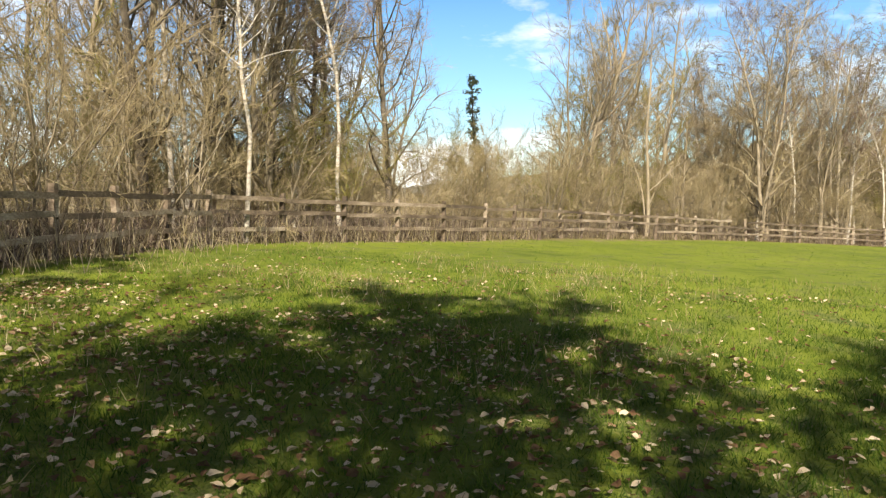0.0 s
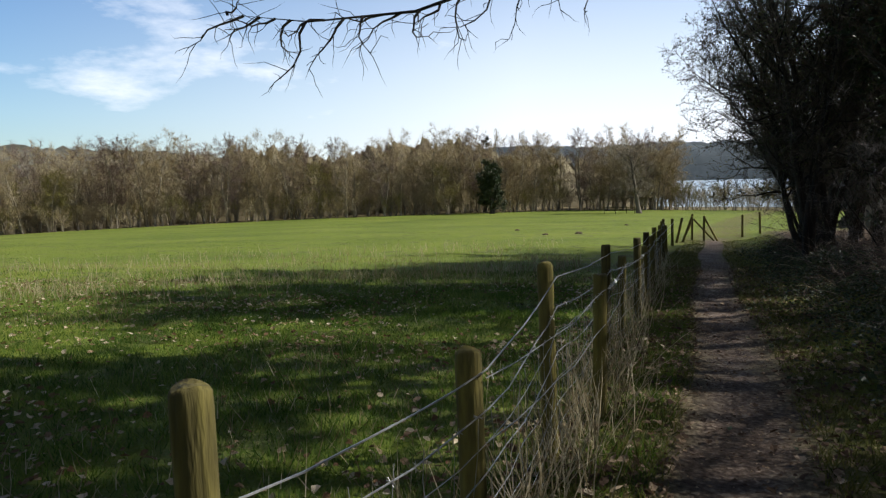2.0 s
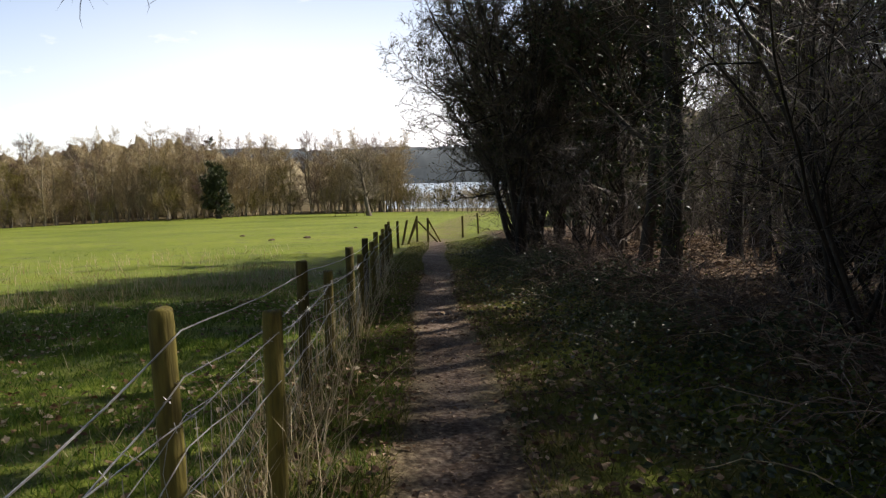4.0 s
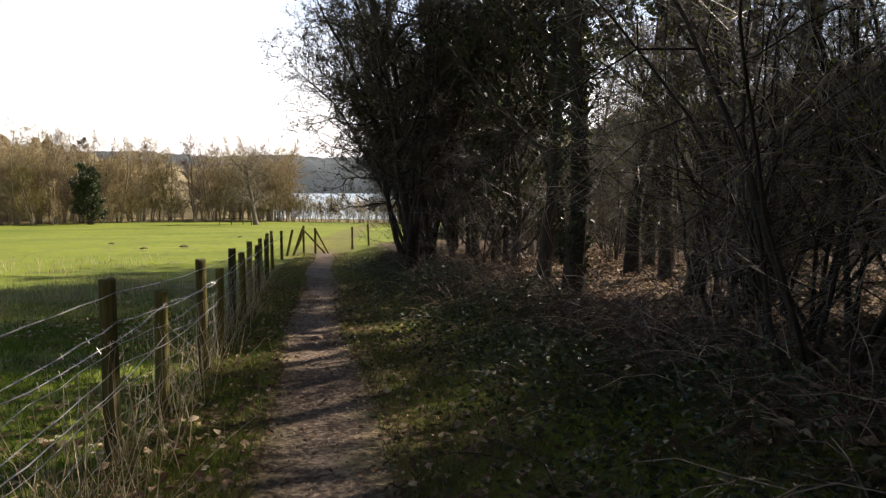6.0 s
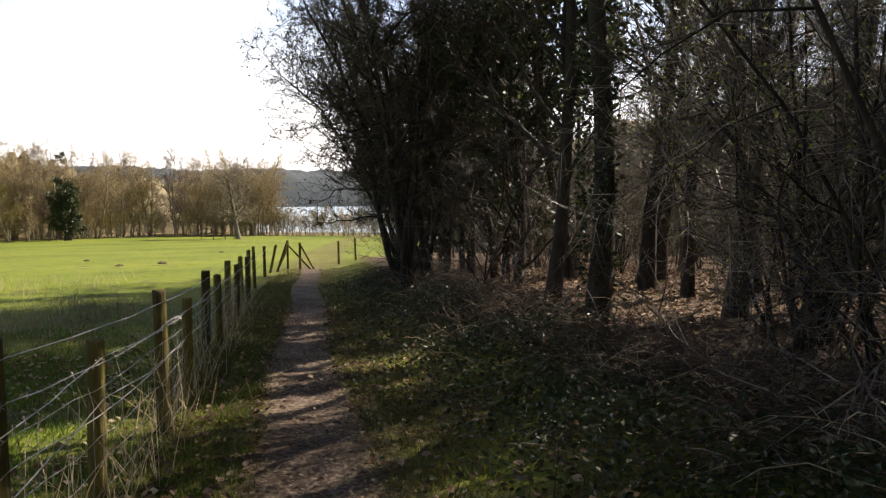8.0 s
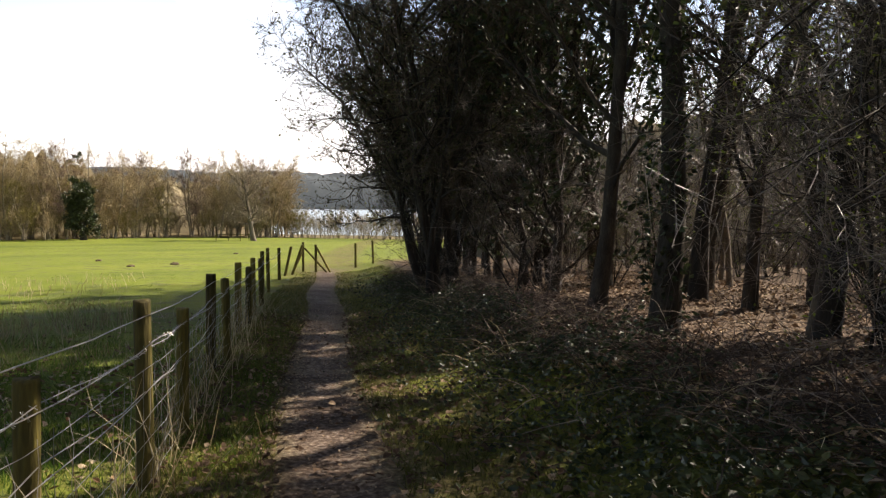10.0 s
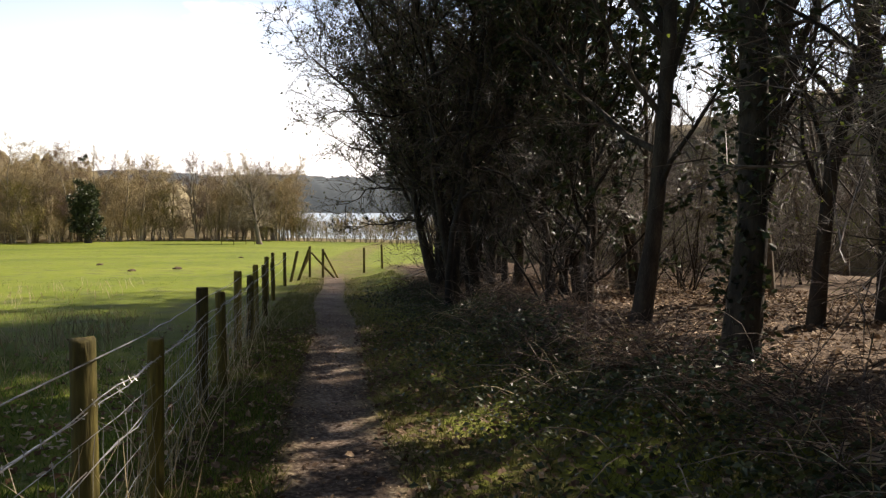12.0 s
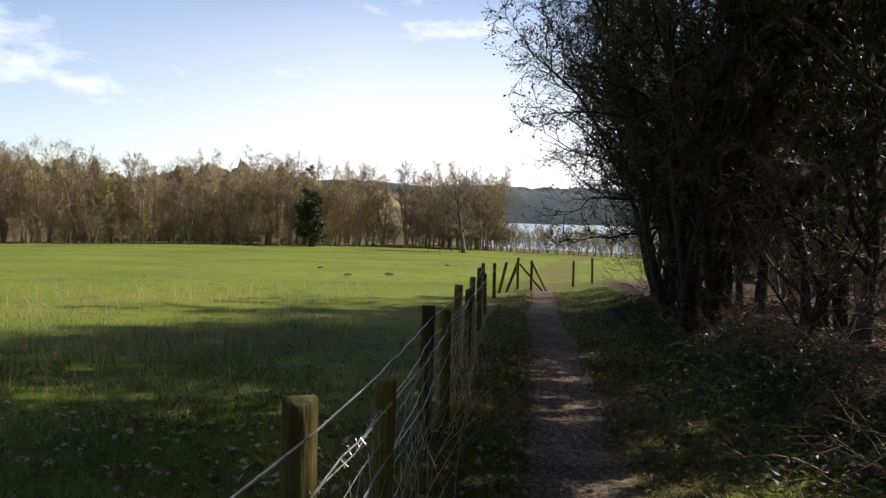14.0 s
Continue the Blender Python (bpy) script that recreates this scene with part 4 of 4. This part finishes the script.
def leaves_lying(name, label, mat, spots, size, rng):
    V, F = [], []
    for x, y in spots:
        a = rng.uniform(0, 6.283)
        d = Vector((math.cos(a), math.sin(a), rng.uniform(-0.1, 0.45))).normalized()
        crumpled_leaf(V, F, Vector((x, y, ground_z(x, y) + rng.uniform(0.012, 0.045))), d, size * rng.uniform(0.6, 1.5), rng)
    tagged(new(name, mesh_from(name, V, F, mat)), label, "leaves", kind="stuff")


def canes(name, label, spots, length, rng, mat):
    """Arching bramble canes."""
    V, F = [], []
    for x, y in spots:
        a = rng.uniform(0, 6.283)
        p = Vector((x, y, ground_z(x, y) - 0.03))
        L = length * rng.uniform(0.5, 1.3)
        d = Vector((math.cos(a) * 0.8, math.sin(a) * 0.8, rng.uniform(0.5, 1.2))).normalized()
        pts = bent(rng, p, d, L, 5, 0.16, -0.28)
        pts = [Vector((q.x, q.y, max(q.z, ground_z(q.x, q.y) + 0.02))) if i else q for i, q in enumerate(pts)]
        tube(V, F, pts, [0.0045, 0.0042, 0.0038, 0.0032, 0.0025, 0], 3)
        for k in range(3):
            q, sd = along(pts, rng.uniform(0.2, 0.95))
            tube(V, F, [q, q + aside(rng, sd, 0.8) * L * rng.uniform(0.1, 0.3)], [0.003, 0], 3)
    tagged(new(name, mesh_from(name, V, F, mat)), label, "brambles", kind="stuff")


def undergrowth():
    rng = random.Random(61)

    def meadow(x, y):
        g = edge_gap(x, y)
        if x < 2.2:
            g = max(g, y + 2.2)
        if g < 0.42:
            return 0
        d = min(math.hypot(x - 4, y - 1.2), math.hypot(x + 0.4, y - 3.2), math.hypot(x - 9, y - 0.6))
        return min(1, (4.0 / max(2.0, d)) ** 1.6) * (0.55 + 0.45 * noise.noise((x * 0.9, y * 0.9, 7)))

    blades("meadow_grass", "short green meadow grass with worn patches", "grass", GRASS, scatter(250000, rng, (-9, 18), (-3, 15), meadow), 0.07, 0.0042, rng, 1.2)
    blades("meadow_grass", "green meadow grass out in the field", "grass", GRASS, scatter(50000, rng, (-9, 38), (0, 40), lambda x, y: 0 if edge_gap(x, y) < 0.6 else min(1, 8 / max(4, math.hypot(x - 5, y - 2)))), 0.04, 0.007, rng, 2.4)
    verge = lambda x, y: (0.9 if 0.35 < edge_gap(x, y) < 1.2 else 0.75 if -2.4 < edge_gap(x, y) < -0.38 else 0) * (0.5 + 0.5 * noise.noise((x * 1.3, y * 1.3, 2))) * (1 - smooth(12, 36, x) * 0.8)
    blades("verge_grass", "rough shaded grass on the path's verges", "grass", GRASS_VERGE, scatter(70000, rng, (1.5, 36), (-9.5, 1.5), verge), 0.07, 0.005, rng, 1.2)
    blades("dry_grass", "pale dry grass in the meadow", "grass", STRAW, scatter(16000, rng, (-9, 24), (-2, 16), lambda x, y: 0 if edge_gap(x, y) < 0.5 and x > 2 else max(0, noise.noise((x * 0.35, y * 0.35, 11)) + 0.15)), 0.13, 0.004, rng, 0.9)
    fence_y = lambda x: -0.08 - (x - 5.15) * 0.123
    near_fence = lambda x, y: math.exp(-((y - fence_y(x) + 0.1) / 0.2) ** 2) * (1 - 0.75 * smooth(6, 9.5, x))
    stalks("dead_stems", "pale dead weed stems along the wire fence", "weeds", STRAW, scatter(560, rng, (3.0, 20), (-2.8, 0.8), near_fence), 0.6, 0.0033, rng, 0.35)
    blades("dry_grass", "long dry grass tangled in the wire fence", "grass", STRAW, scatter(800, rng, (3.0, 24), (-3.2, 0.8), near_fence), 0.2, 0.003, rng, 1.1)
    stalks("dead_stems", "thin dead stems standing in the meadow", "weeds", STRAW, scatter(420, rng, (-8, 20), (1, 14), lambda x, y: 0.6 + 0.4 * noise.noise((x * 0.3, y * 0.3, 4))), 0.32, 0.0022, rng, 0.3)
    stalks("dead_stems", "band of dry stalks in the meadow", "weeds", STRAW, scatter(600, rng, (9, 34), (1, 24), lambda x, y: math.exp(-((y - (22 - (x - 9) * 0.95)) / 4.0) ** 2)), 0.34, 0.006, rng, 0.2)
    stalks("dead_stems", "patch of dry brown stalks beside the wire fence", "weeds", STRAW, scatter(1100, rng, (10, 26), (0, 10), lambda x, y: math.exp(-((x + 0.85 * y - 19.5) / 1.8) ** 2) * (0.55 + 0.45 * noise.noise((x * 0.5, y * 0.5, 8)))), 0.36, 0.0042, rng, 0.25)
    edge = [Vector(p) for p in FIELD_EDGE[:8]]
    spots = []
    for a, b in zip(edge, edge[1:]):
        n = int((b - a).length * (170 if a.y < 22 else 45))
        d = (b - a).normalized()
        for _ in range(n):
            q = a.lerp(b, rng.random()) + Vector((d.y, -d.x)) * rng.gauss(-0.15, 0.5)
            spots.append((q.x, q.y))
    stalks("dead_stems", "dead grey stems and grass along the rail fence", "weeds", STRAW, spots[::5], 0.65, 0.006, rng, 0.25)
    stalks("dead_stems", "dry brown bramble growth behind the rail fence", "weeds", BRAMBLE, [(x - 0.5, y + 0.25) for x, y in spots[1::2] + spots[2::5]], 0.95, 0.007, rng, 0.4)
    leaves_lying("fallen_leaves", "pale fallen leaves scattered on the meadow", LEAF_DEAD,
                 scatter(15000, rng, (-8, 15), (-1, 13), lambda x, y: 0 if edge_gap(x, y) < 0.5 and x > 2 else max(0.08, 0.4 + 0.9 * noise.noise((x * 0.4, y * 0.4, 15)) - 0.03 * y + (0.5 if x < 0.5 and y < 7 else 0))), 0.05, rng)
    leaves_lying("fallen_leaves", "fallen leaves on the path's verges", LEAF_BROWN, scatter(9000, rng, (1.5, 20), (-6, 1), lambda x, y: 0.5 if -2.6 < edge_gap(x, y) < 1.1 and abs(edge_gap(x, y)) > 0.3 else 0.05), 0.05, rng)
    leaves_lying("leaf_litter", "brown leaf litter on the wood floor", LEAF_BROWN, scatter(24000, rng, (2, 30), (-15, -3), lambda x, y: 1 if edge_gap(x, y) < -2.2 else 0), 0.075, rng)
    canes("brambles", "tangled dead bramble canes along the wood's edge", scatter(3600, rng, (2.5, 26), (-10, -2.5), lambda x, y: math.exp(-((edge_gap(x, y) + 2.9) / 0.85) ** 2)), 0.9, rng, BRAMBLE)
    canes("brambles", "pale dead bramble canes in the verge", scatter(220, rng, (2.5, 22), (-9, -2), lambda x, y: math.exp(-((edge_gap(x, y) + 2.6) / 0.7) ** 2)), 0.8, rng, STRAW)
    leaves_lying("path_litter", "bits of leaf and bark trodden into the path", LEAF_BROWN, scatter(4200, rng, (1.5, 22), (-5, 1), lambda x, y: 1 if abs(edge_gap(x, y)) < 0.55 else 0), 0.02, rng)
    V, F = [], []
    for x, y in scatter(26000, rng, (2.0, 26), (-9, -1.0), lambda x, y: math.exp(-((edge_gap(x, y) + 2.0) / 0.75) ** 2) * (0.5 + 0.5 * noise.noise((x, y, 9)))):
        a = rng.uniform(0, 6.283)
        leaf(V, F, Vector((x, y, ground_z(x, y) + rng.random() ** 1.6 * 0.34 * max(0.2, 0.6 + noise.noise((x * 0.8, y * 0.8, 5))) + 0.02)), Vector((math.cos(a), math.sin(a), rng.uniform(0, 0.6))).normalized(), rng.uniform(0.03, 0.07), rng)
    tagged(new("low_plants", mesh_from("low_plants", V, F, LEAF_DARK)), "low dark-green leafy plants at the wood's edge", "plants", kind="stuff")


undergrowth()


def molehill(x, y, r, seed):
    rng = random.Random(seed)
    bm = bmesh.new()
    bmesh.ops.create_icosphere(bm, subdivisions=3, radius=1)
    for v in bm.verts:
        f = 1 + 0.22 * noise.noise((v.co.x * 2 + seed, v.co.y * 2, v.co.z * 2)) + 0.08 * noise.noise((v.co.x * 6, v.co.y * 6 + seed, v.co.z * 6))
        v.co = Vector((v.co.x * r * f, v.co.y * r * f * 0.9, max(-0.05, v.co.z) * r * 0.5 * f))
    me = bpy.data.meshes.new("molehill")
    bm.to_mesh(me)
    bm.free()
    me.materials.append(EARTH)
    ob = tagged(new("molehill", me), "small molehill of bare dark earth in the grass", "molehill", "molehills")
    ob.matrix_basis = pose(x, y, land(x, y), 0, 0, rng.uniform(0, 360))


for i, (x, y, r) in enumerate([(44, 2.5, 0.2), (46, 0.6, 0.24), (52, 5, 0.2), (64, -3, 0.2)]):
    molehill(x, y, r, i)


def tree_guard():
    """Low post and rail guard beside the lone tree."""
    rng = random.Random(9)
    ob = tagged(new("low_fence"), "low post and rail fence beside the lone tree", "fence")
    line = [(110.0, -1.8), (110.0, -3.4), (110.0, -5.0), (110.4, -6.2)]
    me = board(1.3, 0.1, 0.1, POST_WOOD, "fence_post", rng)
    for x, y in line:
        child("fence_post", me, ob).matrix_basis = pose(x, y, land(x, y) - 0.2, 0, -90, 0)
    for (x, y), (u, v) in zip(line, line[1:]):
        for up in (0.45, 0.9):
            a, b = Vector((x - 0.08, y, land(x, y) + up)), Vector((u - 0.08, v, land(u, v) + up))
            child("rail", board((b - a).length, 0.09, 0.04, POST_WOOD, "rail", rng), ob).matrix_basis = Matrix.Translation(a) @ (b - a).to_track_quat("X", "Z").to_matrix().to_4x4()


tree_guard()


def field_gate():
    """A five-barred gate between two stout posts in the rail fence."""
    rng = random.Random(12)
    ob = tagged(new("field_gate"), "closed grey wooden five-barred gate in the rail fence", "gate")
    a, b = Vector((26.4, 67.2)), Vector((29.2, 69.0))
    d = b - a
    turn = math.degrees(math.atan2(d.y, d.x))
    side = Vector((d.y, -d.x)).normalized() * 0.3
    for p in (a, b):
        q = p + side
        child("gate_post", board(1.75, 0.2, 0.2, RAIL_WOOD, "gate_post", rng), ob).matrix_basis = pose(q.x, q.y, land(q.x, q.y) - 0.3, 0, -90, turn)
    q = a + side
    for up in (0.25, 0.45, 0.65, 0.88, 1.15):
        child("bar", board(d.length, 0.085, 0.03, RAIL_WOOD, "bar", rng), ob).matrix_basis = pose(q.x, q.y, land(q.x, q.y) + up, 0, math.degrees(math.atan2(land(q.x, q.y) - land(*(b + side)), d.length)), turn)
    child("brace", board(math.hypot(d.length * 0.9, 0.9), 0.08, 0.03, RAIL_WOOD, "brace", rng), ob).matrix_basis = pose(q.x + side.x * 0.15, q.y + side.y * 0.15, land(q.x, q.y) + 0.25, 0, -18, turn)


field_gate()


def small_sign():
    rng = random.Random(13)
    ob = tagged(new("sign"), "small blank white board on a low post", "sign")
    x, y = 81.5, 84.0
    white = material("white_board", [(0.66, 0.66, 0.64), (0.76, 0.76, 0.74), (0.82, 0.82, 0.80)], 3, 20, bump=0.1)
    child("post", board(1.2, 0.08, 0.08, POST_WOOD, "post", rng), ob).matrix_basis = pose(x, y, land(x, y) - 0.2, 0, -90, 0)
    child("board", board(0.75, 0.36, 0.025, white, "board", rng), ob, "white painted board").matrix_basis = pose(x + 0.2, y - 0.35, land(x, y) + 0.82, 0, 0, 135)


small_sign()
